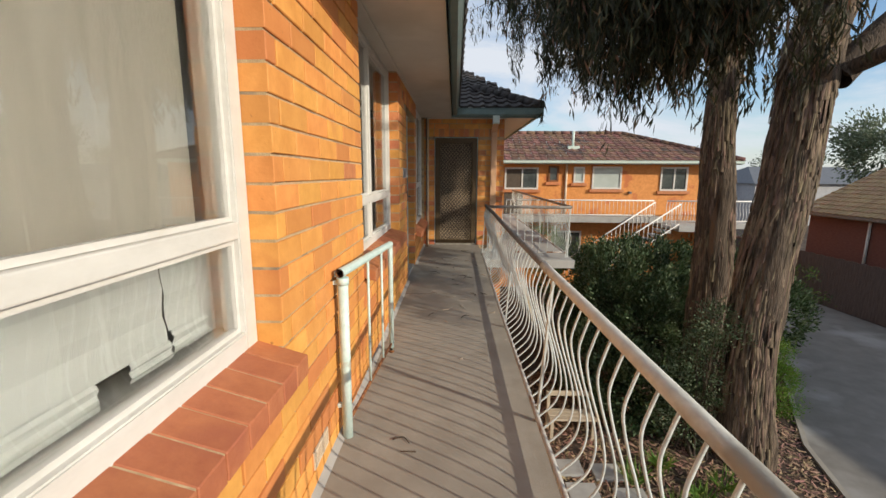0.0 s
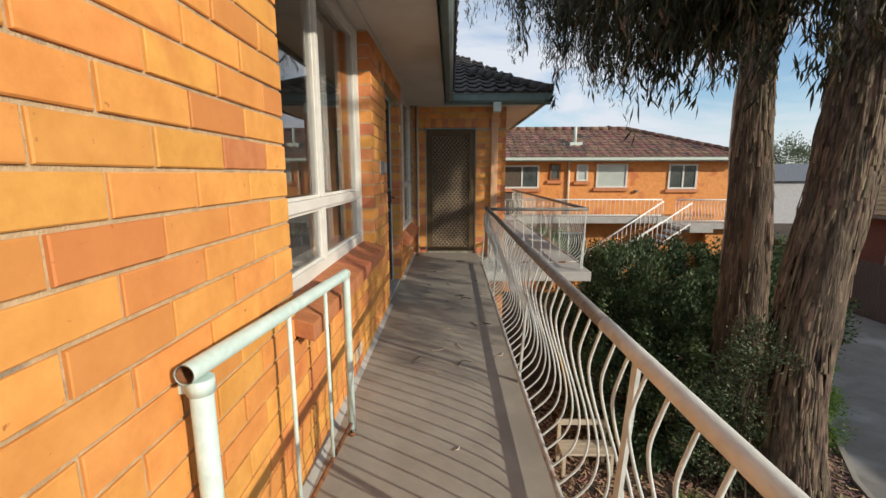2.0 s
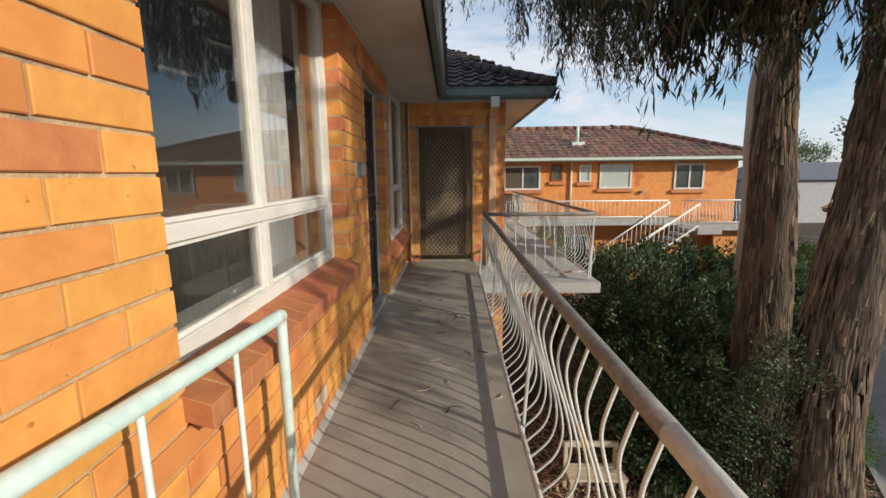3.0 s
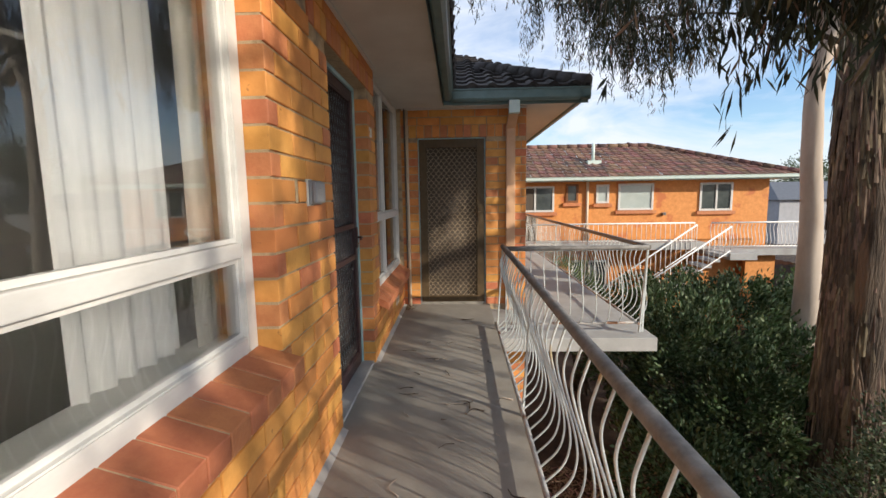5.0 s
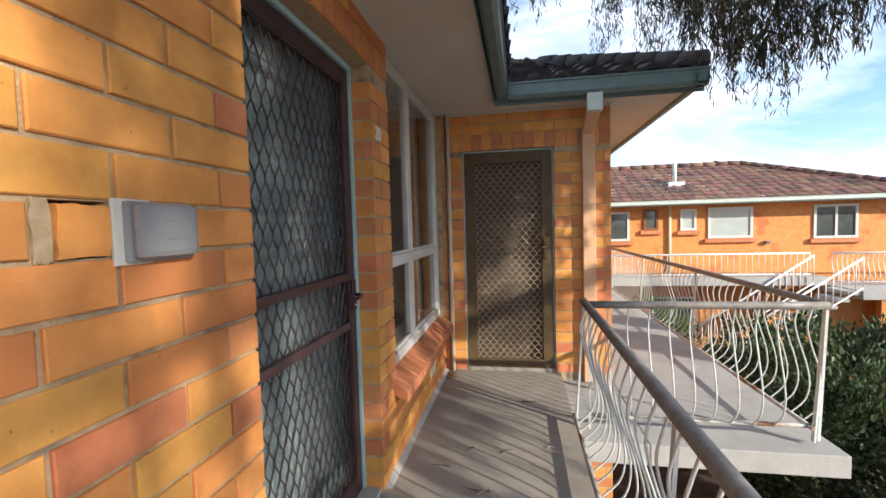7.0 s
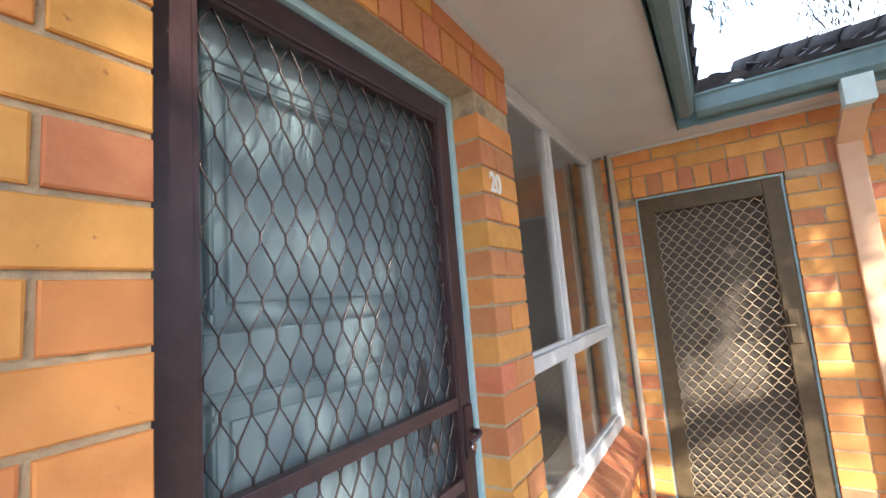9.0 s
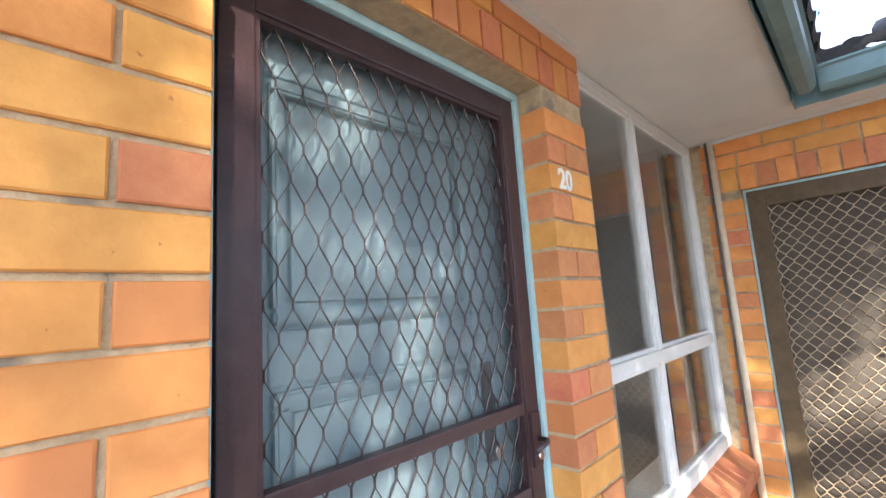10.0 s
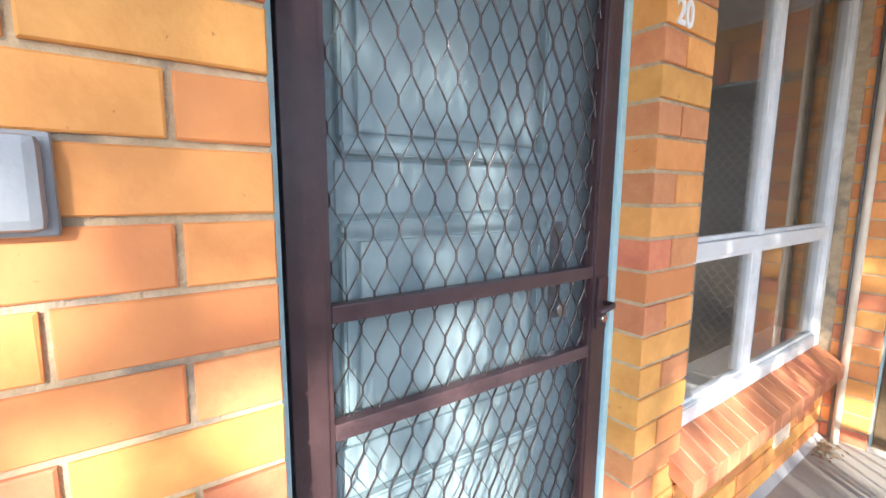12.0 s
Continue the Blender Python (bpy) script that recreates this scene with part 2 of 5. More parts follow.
BARK_STRIP = mat("bark_strip", (0.045, 0.034, 0.026), (0.27, 0.195, 0.135), rough=0.95, scale=14, stretch=(1, 1, 0.2), bump=0.4, per="island", spread=0.3)
DIRT = mat("garden_soil", (0.036, 0.025, 0.018), (0.08, 0.052, 0.036), rough=1.0, scale=5, bump=0.8, bscale=30, c3=(0.14, 0.10, 0.07), c3at=0.58, bdist=0.03)
MULCH = mat("wood_chip", (0.25, 0.15, 0.095), (0.43, 0.29, 0.195), rough=0.95, scale=20, bump=0.2, per="island", spread=0.45)
ASPHALT = mat("driveway_asphalt", (0.16, 0.148, 0.132), (0.22, 0.205, 0.186), rough=0.9, scale=1.6, bump=0.4, bscale=90, c3=(0.31, 0.298, 0.28), c3at=0.55)
FENCE = mat("weathered_paling", (0.085, 0.065, 0.052), (0.14, 0.11, 0.09), rough=0.95, scale=9, stretch=(4, 4, 0.3), bump=0.4, per="island", spread=0.2)
RED_WALL = mat("dark_red_brick_wall", (0.13, 0.05, 0.038), (0.18, 0.075, 0.055), rough=0.9, scale=7, stretch=(1, 1, 3), bump=0.3)
TIMBER_PALE = mat("pale_bench_timber", (0.40, 0.33, 0.24), (0.52, 0.44, 0.34), rough=0.8, scale=10, stretch=(0.3, 3, 3), bump=0.2)
DARK_GLASS = mat("far_window_glass", (0.05, 0.06, 0.06), (0.10, 0.115, 0.11), rough=0.12, scale=2, bump=0, spec=0.8)
PALE_GLASS = mat("far_window_blind", (0.42, 0.47, 0.44), (0.50, 0.55, 0.52), rough=0.2, scale=2, bump=0, spec=0.8)
ROOF_PALE = mat("pale_metal_roof", (0.62, 0.64, 0.66), (0.70, 0.72, 0.74), rough=0.5, scale=4, bump=0)
FAR_WALL = mat("far_rendered_wall", (0.36, 0.36, 0.38), (0.44, 0.44, 0.46), rough=0.8, scale=3, bump=0)
ROOF_SLATE = mat("slate_roof", (0.10, 0.11, 0.13), (0.14, 0.15, 0.17), rough=0.7, scale=4, bump=0)
WHITE_NUM = mat("white_number_paint", (0.78, 0.76, 0.70), (0.82, 0.80, 0.75), rough=0.5, scale=30, bump=0)
GLASS = glass_mat("window_glass")


def leaf_mat(name, c1, c2, trans=0.35, spread=0.35):
    m = mat(name, c1, c2, rough=0.5, scale=3, bump=0, per="island", spread=spread, spec=0.25)
    nt = m.node_tree
    b = nt.nodes["Principled BSDF"]
    tr = nt.nodes.new("ShaderNodeBsdfTranslucent")
    nt.links.new(b.inputs["Base Color"].links[0].from_socket, tr.inputs["Color"])
    ms = nt.nodes.new("ShaderNodeMixShader")
    ms.inputs[0].default_value = trans
    out = next(n for n in nt.nodes if n.type == 'OUTPUT_MATERIAL')
    nt.links.new(b.outputs[0], ms.inputs[1])
    nt.links.new(tr.outputs[0], ms.inputs[2])
    nt.links.new(ms.outputs[0], out.inputs["Surface"])
    return m


LEAF_GUM = leaf_mat("gum_leaf", (0.026, 0.029, 0.013), (0.062, 0.062, 0.029), trans=0.28, spread=0.45)
LEAF_DRY = leaf_mat("dry_gum_leaf", (0.16, 0.10, 0.055), (0.24, 0.16, 0.09))
LEAF_SHRUB = leaf_mat("shrub_leaf", (0.026, 0.046, 0.016), (0.060, 0.092, 0.034), trans=0.22)
LEAF_SHRUB_PALE = leaf_mat("grey_shrub_leaf", (0.080, 0.118, 0.060), (0.16, 0.205, 0.11), trans=0.25)
LEAF_GREY = leaf_mat("grey_green_leaf", (0.115, 0.155, 0.085), (0.22, 0.265, 0.16), trans=0.25)
LEAF_BRIGHT = leaf_mat("bright_shrub_leaf", (0.08, 0.15, 0.022), (0.16, 0.25, 0.045), trans=0.3)
LEAF_FAR = leaf_mat("far_leaf", (0.11, 0.14, 0.085), (0.21, 0.245, 0.16))

# ---- building helpers ----


def box(bm, x0, x1, y0, y1, z0, z1):
    vs = [bm.verts.new(p) for p in ((x0, y0, z0), (x1, y0, z0), (x1, y1, z0), (x0, y1, z0), (x0, y0, z1), (x1, y0, z1), (x1, y1, z1), (x0, y1, z1))]
    for f in ((3, 2, 1, 0), (4, 5, 6, 7), (0, 1, 5, 4), (1, 2, 6, 5), (2, 3, 7, 6), (3, 0, 4, 7)):
        bm.faces.new([vs[i] for i in f])
    return bm


def boxes(*dims, bevel=0.0):
    bm = bmesh.new()
    for d in dims:
        box(bm, *d)
    if bevel:
        bmesh.ops.bevel(bm, geom=bm.edges[:], offset=bevel, segments=2, profile=0.6, affect='EDGES')
    return bm


def tube(bm, pts, r, n=8, caps=True, r2=None):
    """A round bar along points; r2: the radius at its end."""
    pts = [Vector(p) for p in pts]
    rings = []
    up = None
    for i, p in enumerate(pts):
        d = (pts[min(i + 1, len(pts) - 1)] - pts[max(i - 1, 0)]).normalized()
        if up is None:
            up = d.orthogonal().normalized()
        side = d.cross(up).normalized()
        up = side.cross(d).normalized()
        rr = r if r2 is None else r + (r2 - r) * i / max(1, len(pts) - 1)
        rings.append([bm.verts.new(p + (side * math.cos(k * math.tau / n) + up * math.sin(k * math.tau / n)) * rr) for k in range(n)])
    for a, b in zip(rings, rings[1:]):
        for k in range(n):
            f = bm.faces.new((a[k], a[(k + 1) % n], b[(k + 1) % n], b[k]))
            f.smooth = True
    if caps:
        bm.faces.new(list(reversed(rings[0])))
        bm.faces.new(rings[-1])
    return bm


def mesh_of(bm, name, material):
    bmesh.ops.recalc_face_normals(bm, faces=bm.faces[:])
    me = bpy.data.meshes.new(name)
    bm.to_mesh(me)
    bm.free()
    me.materials.append(material)
    return me


def part(name, bm, material, parent=None, label=""):
    me = bm if isinstance(bm, bpy.types.Mesh) else mesh_of(bm, name, material)
    ob = new(name, me)
    if parent is not None:
        ob.parent = parent
        ob.matrix_parent_inverse = parent.matrix_world.inverted() if parent.parent is None else Matrix.Identity(4)
        if parent.parent is None:
            ob.matrix_parent_inverse = Matrix.Translation(-parent.location)
        else:
            ob.matrix_parent_inverse = Matrix.Translation(-(parent.location + Vector((0, 0, 0))))
    return tagged(ob, label)


def struct(name, bm, material, label, category):
    return tagged(part(name, bm, material), label, category, kind="structure")


def empty(name, at, label, category, group="", kind=""):
    e = new(name)
    e.empty_display_size = 0.1
    e.location = at
    return tagged(e, label, category, group, kind)


def pydata(name, verts, faces, material, smooth=False):
    me = bpy.data.meshes.new(name)
    me.from_pydata([tuple(v) for v in verts], [], [tuple(f) for f in faces])
    me.materials.append(material)
    if smooth:
        me.polygons.foreach_set("use_smooth", [True] * len(me.polygons))
    me.update()
    return me


# ---- brickwork ----
COURSE, STRETCH, JOINT, BED = 0.0969, 0.281, 0.0108, -0.008
brick_cache = {}


def brick_mesh(face, length, height, depth, material, variant):
    """One brick with its corner at the origin; face W looks to +x, N to -y."""
    key = (face, round(length, 3), round(height, 3), round(depth, 3), material.name, variant)
    if key in brick_cache:
        return brick_cache[key]
    rng = random.Random(variant * 977 + int(length * 1000))
    c = 0.0028
    ring = lambda v, i: [(i + rng.uniform(-.0012, .0012), v, i + rng.uniform(-.0012, .0012)), (length - i, v, i + rng.uniform(-.0012, .0012)), (length - i + rng.uniform(-.0012, .0012), v, height - i), (i, v, height - i + rng.uniform(-.0012, .0012))]
    pts = ring(depth, 0) + ring(c, 0) + ring(rng.uniform(-.0008, .0008), c)
    fs = [(8, 9, 10, 11)]
    for a in (0, 4):
        for k in range(4):
            fs.append((a + k, a + (k + 1) % 4, a + 4 + (k + 1) % 4, a + 4 + k))
    if face == "W":
        pts = [(-v, u, z) for u, v, z in pts]
        fs = [tuple(reversed(f)) for f in fs]
        fs = [tuple(reversed(f)) for f in fs]
    else:
        pts = [(u, v, z) for u, v, z in pts]
    me = pydata("brick", pts, fs, material)
    brick_cache[key] = me
    return me


def brick_rows(u0, u1, z0, z1, openings, anchor):
    """The bricks of a wall in running bond, as (start, end, bottom, top); openings are (u0, u1, z0, z1)."""
    out = []
    k = math.floor((z0 - BED) / COURSE + 0.01)
    while k * COURSE + BED < z1 - 0.02:
        a, b = max(k * COURSE + BED, z0), min((k + 1) * COURSE + BED, z1)
        mid = (a + b) / 2
        cuts = sorted((max(o[0], u0), min(o[1], u1)) for o in openings if o[2] < mid < o[3] and o[1] > u0 and o[0] < u1)
        runs, s = [], u0
        for c0, c1 in cuts:
            if c0 > s + 0.01:
                runs.append((s, c0))
            s = max(s, c1)
        if s < u1 - 0.01:
            runs.append((s, u1))
        for r0, r1 in runs:
            off = anchor + (0 if k % 2 else STRETCH / 2)
            n = math.ceil((r0 - off) / STRETCH + 1e-6)
            joints = [r0]
            while off + n * STRETCH < r1 - 0.045:
                j = off + n * STRETCH
                if j > joints[-1] + 0.045:
                    joints.append(j)
                n += 1
            joints.append(r1)
            for j0, j1 in zip(joints, joints[1:]):
                out.append((j0, j1, a, b, j0 == r0, j1 == r1))
        k += 1
    return out


def lay(parent, face, plane, rows, keep, deep=0.11, rng_seed=5):
    """Lays the rows as bricks; those for which keep(u) holds are parts of their own, the rest one joined part."""
    rng = random.Random(rng_seed)
    rest_v, rest_f = [], []
    for j0, j1, a, b, end0, end1 in rows:
        h = JOINT / 2
        s0, s1 = j0 + (0 if end0 else h), j1 - (0 if end1 else h)
        lo, hi = a + h, b - h
        half = (j1 - j0) < 0.2
        m = BRICK_RED if (half and (end0 or end1) and not 2.9 < j0 < 3.3 and rng.random() < 0.45) or rng.random() < 0.03 else BRICK
        me_args = (face, s1 - s0, hi - lo, deep if (end0 or end1) else 0.03)
        lift = rng.uniform(-0.0015, 0.0015)
        at = (plane + lift, s0, lo) if face == "W" else (s0, plane - lift, lo)
        if keep((s0 + s1) / 2):
            ob = part("brick", brick_mesh(*me_args, m, rng.randrange(4)), m, parent)
            ob.location = at
        else:
            me = brick_mesh(*me_args, BRICK_FAR, rng.randrange(4))
            n0 = len(rest_v)
            rest_v += [Vector(at) + v.co for v in me.vertices]
            rest_f += [[n0 + i for i in p.vertices] for p in me.polygons]
    if rest_v:
        tagged(part("brick_rows", pydata("brick_rows", rest_v, rest_f, BRICK_FAR), None, parent), kind="stuff")


def soldiers(parent, face, plane, u0, u1, z0, z1, width=0.098, deep=0.11):
    n = max(1, round((u1 - u0) / width))
    w = (u1 - u0) / n
    for i in range(n):
        me = brick_mesh(face, w - 0.009, z1 - z0 - 0.008, deep, BRICK_RED if (i * 7) % 5 < 2 else BRICK, i % 4)
        ob = part("brick", me, BRICK, parent)
        u, z = u0 + i * w + 0.0045, z0 + 0.004
        ob.location = (plane + 0.001, u, z) if face == "W" else (u, plane - 0.001, z)


def sill_row(parent, y0, y1, x_back, x_front, z_back, z_front, thick=0.075, width=0.112):
    """A sloping sill of bricks on edge, laid side by side."""
    n = max(1, round((y1 - y0) / width))
    w = (y1 - y0) / n
    dx, dz = x_front - x_back, z_front - z_back
    for i in range(n):
        key = ("sill", round(w, 3), round(dx, 3), round(dz, 3), i % 3)
        if key not in brick_cache:
            rng = random.Random(i + 3)
            bm = bmesh.new()
            box(bm, 0, dx, 0, w - 0.006, -thick, 0)
            for v in bm.verts:
                v.co.z += dz * v.co.x / dx + rng.uniform(-.0015, .0015)
            bmesh.ops.bevel(bm, geom=bm.edges[:], offset=0.003, segments=1, affect='EDGES')
            brick_cache[key] = mesh_of(bm, "sill_brick", SILL_BRICK)
        ob = part("sill_brick", brick_cache[key], SILL_BRICK, parent)
        ob.location = (x_back, y0 + i * w + 0.003, z_back)
    bed = bmesh.new()
    box(bed, x_back + .002, x_front - .006, y0 + .006, y1 - .006, z_back - thick + .006, z_back - .004)
    for v in bed.verts:
        v.co.z += dz * (v.co.x - x_back) / dx
    part("sill_mortar", bed, MORTAR, parent)


# ---- plan ----
W, END, TOP = -0.645, 8.745, 2.425
FX = -0.775
OPEN = [(-0.9, 1.79, 0.66, 3), (3.16, 5.01, 0.66, 3), (5.785, 6.806, -1, 2.20), (7.09, END, 0.43, 3)]

wall_west = struct("wall_west", boxes(
    (W - .24, W - .009, -1.6, -.906, -.2, 2.5), (W - .24, W - .009, -.906, 1.791, -.2, .66), (W - .24, W - .009, 1.791, 3.159, -.2, 2.5),
    (W - .24, W - .009, 3.159, 5.011, -.2, .66), (W - .24, W - .009, 5.011, 5.243, -.2, 2.5), (W - .24, W - .009, 5.372, 5.784, -.2, 2.5), (W - .24, W - .009, 5.243, 5.372, -.2, 1.348), (W - .24, W - .009, 5.243, 5.372, 1.447, 2.5), (W - .24, W - .07, 5.243, 5.372, 1.348, 1.447), (W - .24, W - .009, 5.784, 6.807, 2.201, 2.5),
    (W - .24, W - .009, 6.807, 7.089, -.2, 2.5), (W - .24, W - .009, 7.089, END, -.2, .40)), MORTAR, "orange face-brick wall with pale raked mortar joints", "wall")
wall_north = struct("wall_north", boxes(
    (-.9, -.446, END + .006, END + .24, -.2, 2.5), (.398, .884, END + .006, END + .24, -.2, 2.5), (-.446, .398, END + .006, END + .24, 2.081, 2.5)), MORTAR,
    "orange brick wall closing the end of the walkway", "wall")
wall_east = struct("wall_east", boxes((.65, .884, END + .25, 16.2, -3.75, 2.5), (-3.8, .65, 16.0, 16.2, -3.75, 2.5)), MORTAR, "orange brick side wall above the far landing", "wall")
wall_lower = struct("wall_lower", boxes((-3.6, .884, END + .01, END + .26, -3.75, -.205), (-3.8, W - .01, -1.6, -1.4, -3.75, 2.5), (-.9, -.66, -1.4, END, -3.75, -.205)), MORTAR, "brick wall of the lower storey in shade", "wall")

floor = struct("floor", boxes((W - .02, .435, -1.6, 5.195, -.17, 0), (W - .02, .435, 5.205, END + .004, -.17, 0), (W - .02, .43, 5.19, 5.21, -.17, -.006)), CONCRETE, "grey-brown concrete walkway with fallen bark and leaves", "floor")
landing = struct("landing", boxes((.439, .884, 7.60, END + .004, -.205, -.065), (.888, 2.02, 7.60, 15.6, -.205, -.065), bevel=0.008), CONCRETE_PALE, "pale concrete landing slab with a thick front edge", "landing")
room = struct("wall_inner", boxes((-3.7, -3.6, -1.4, 9.2, -.2, 2.6), (-3.6, W - .245, -1.4, 9.2, -.2, -.02), (-3.6, W - .245, 5.2, 5.3, -.02, 2.6), (-3.6, W - .245, 1.9, 2.0, -.02, 2.6), (-3.6, -.9, 9.1, 9.2, -.02, 2.6), (-1.9, W - .245, 7.0, 7.06, -.02, 2.6)), INSIDE, "dim painted inner walls of the flats", "wall")
ceiling = struct("ceiling", boxes((-3.7, W - .245, -1.6, 9.2, 2.605, 2.7), (-.9, .69, END + .245, 16, 2.605, 2.7)), SOFFIT, "plain inner ceiling", "ceiling")

bm = bmesh.new()
for y0, y1 in ((-1.6, 5.77), (6.83, 8.72)):
    v = [bm.verts.new(p) for p in ((W - .002, y0, .022), (W + .034, y0, .001), (W + .034, y1, .001), (W - .002, y1, .022))]
    bm.faces.new(v)
    w = [bm.verts.new(p) for p in ((W - .002, y0, -.002), (W - .002, y1, -.002))]
    bm.faces.new((v[0], v[1], w[0]))
    bm.faces.new((v[2], v[3], w[1]))
struct("trim", bm, CONCRETE_PALE, "pale mortar fillet between wall and walkway", "fillet")
# soffit of the eaves, in sheets with cover strips
for d in ((W - .2, -.11, -1.6, 4.0, TOP, TOP + .02), (W - .2, -.11, 4.004, 8.46, TOP, TOP + .02), (W - .2, 1.42, 8.464, END + .2, TOP, TOP + .02), (.70, 1.42, END + .204, 16.4, TOP, TOP + .02)):
    struct("soffit", boxes(d), SOFFIT, "cream painted eave lining sheet", "soffit")
for d in ((W - .002, W + .022, -1.6, 5.0, TOP - .022, TOP - .002), (W - .002, W + .022, 5.004, 7.10, TOP - .022, TOP - .002), (-.62, .885, END - .022, END - .002, TOP - .022, TOP - .002)):
    struct("trim", boxes(d), SOFFIT, "thin cream cover strip where the eave lining meets the brick", "trim")


def gutter(bm, p, q, out):
    """A quad gutter and its fascia from p to q along the eave; out: the way off the building."""
    p, q, out = Vector(p), Vector(q), Vector(out)
    prof = [(0, -.01), (0, .16), (.012, .16), (.012, .03), (.03, .018), (.075, .018), (.10, .045), (.105, .125), (.118, .135), (.118, .145), (.098, .145), (.092, .05), (.07, .03), (.035, .03), (.02, .045), (.02, .10)]
    ra = [bm.verts.new(p + out * a + Vector((0, 0, b))) for a, b in prof]
    rb = [bm.verts.new(q + out * a + Vector((0, 0, b))) for a, b in prof]
    for i in range(len(prof) - 1):
        bm.faces.new((ra[i], ra[i + 1], rb[i + 1], rb[i]))
    return bm


bm = gutter(bmesh.new(), (-.107, -1.6, TOP - .025), (-.107, 8.345, TOP - .025), (1, 0, 0))
gutter(bm, (.003, 8.455, TOP - .025), (1.53, 8.455, TOP - .025), (0, -1, 0))
gutter(bm, (1.42, 8.345, TOP - .025), (1.42, 16.4, TOP - .025), (1, 0, 0))
box(bm, -.111, -.102, 8.305, 8.475, TOP - .03, TOP + .12)
box(bm, -.111, .013, 8.448, 8.457, TOP - .03, TOP + .13)
eave_gutter = struct("gutter", bm, GUTTER, "blue-green painted metal quad gutter and fascia", "gutter")


def tiled_slope(origin, along, up, n_along, n_up, tile_w, tile_h, material, clip=None, wave=0.035, name="roof_tiles"):
    """A slope of lapped, waved roof tiles; each row tips up at its lower edge. clip(u, v) keeps a tile."""
    origin, along, up = Vector(origin), Vector(along).normalized(), Vector(up).normalized()
    nrm = along.cross(up).normalized()
    vs, fs = [], []
    seg = [(0, 0.15), (.12, .75), (.25, 1), (.38, .75), (.5, .15), (.75, 0), (1, .12)]
    for r in range(n_up):
        for c in range(n_along):
            if clip and not clip((c + .5) * tile_w, (r + .5) * tile_h):
                continue
            jig = random.uniform(-.006, .006)
            base = len(vs)
            for j, (v, lift) in enumerate(((0, .012), (0, .034), (1.12, .004))):
                for s, hgt in seg:
                    z = lift + (hgt * wave if j else hgt * wave - .02) + jig
                    vs.append(origin + along * ((c + s) * tile_w) + up * ((r + v) * tile_h) + nrm * z)
            m = len(seg)
            for j in range(2):
                for k in range(m - 1):
                    a = base + j * m + k
                    fs.append((a, a + 1, a + m + 1, a + m))
    return pydata(name, vs, fs, material)


# roof over the end flat and over the walkway
roof = empty("roof", (0, 8.3, TOP + .1), "dark weathered terracotta tiled roof with lichen", "roof", kind="structure")
tagged(part("roof_tiles", tiled_slope((-.06, 8.365, TOP + .12), (1, 0, 0), (0, 1, .42), 7, 12, .225, .30, TILE_DARK, lambda u, v: v < (1.6 - u) * 2.6), None, roof, "dark tiles edging the roof"), kind="stuff")
tagged(part("roof_tiles", tiled_slope((1.5, 8.405, TOP + .12), (0, 1, 0), (-1, 0, .42), 34, 6, .225, .30, TILE_DARK, lambda u, v: v < u * 1.05), None, roof), kind="stuff")
tagged(part("roof_tiles", tiled_slope((.02, -1.6, TOP + .12), (0, 1, 0), (-1, 0, .42), 44, 8, .225, .30, TILE_DARK), None, roof), kind="stuff")
bm = bmesh.new()
for i in range(9):
    t0, t1 = i / 9, (i + 1.08) / 9
    a, b = Vector((1.5, 8.375, TOP + .17)), Vector((.35, 9.6, TOP + .70))
    tube(bm, [a.lerp(b, t0), a.lerp(b, t1)], .085, 8, r2=.075)
part("ridge_capping", bm, TILE_DARK, roof, "rounded dark ridge tiles along the hip")

# ---- windows and doors ----


def pane_part(parent, x, y0, y1, z0, z1):
    p = part("pane", boxes((x - .002, x + .002, y0, y1, z0, z1)), GLASS, parent, "clear reflecting glass")
    return p


def curtain_mesh(x, y0, y1, z0, z1, amp, period, material, seed=1):
    rng = random.Random(seed)
    n = max(8, int((y1 - y0) / 0.012))
    vs, fs = [], []
    ph = rng.uniform(0, 6)
    for i in range(n + 1):
        y = y0 + (y1 - y0) * i / n
        d = amp * (math.sin(y / period * math.tau + ph) + .4 * math.sin(y / period * 2.7 * math.tau))
        for j, z in enumerate((z0, (z0 + z1) / 2, z1)):
            vs.append((x + d * (1.1 - .25 * j), y, z))
    for i in range(n):
        for j in range(2):
            a = i * 3 + j
            fs.append((a, a + 3, a + 4, a + 1))
    me = pydata("curtain", vs, fs, material, True)
    return me


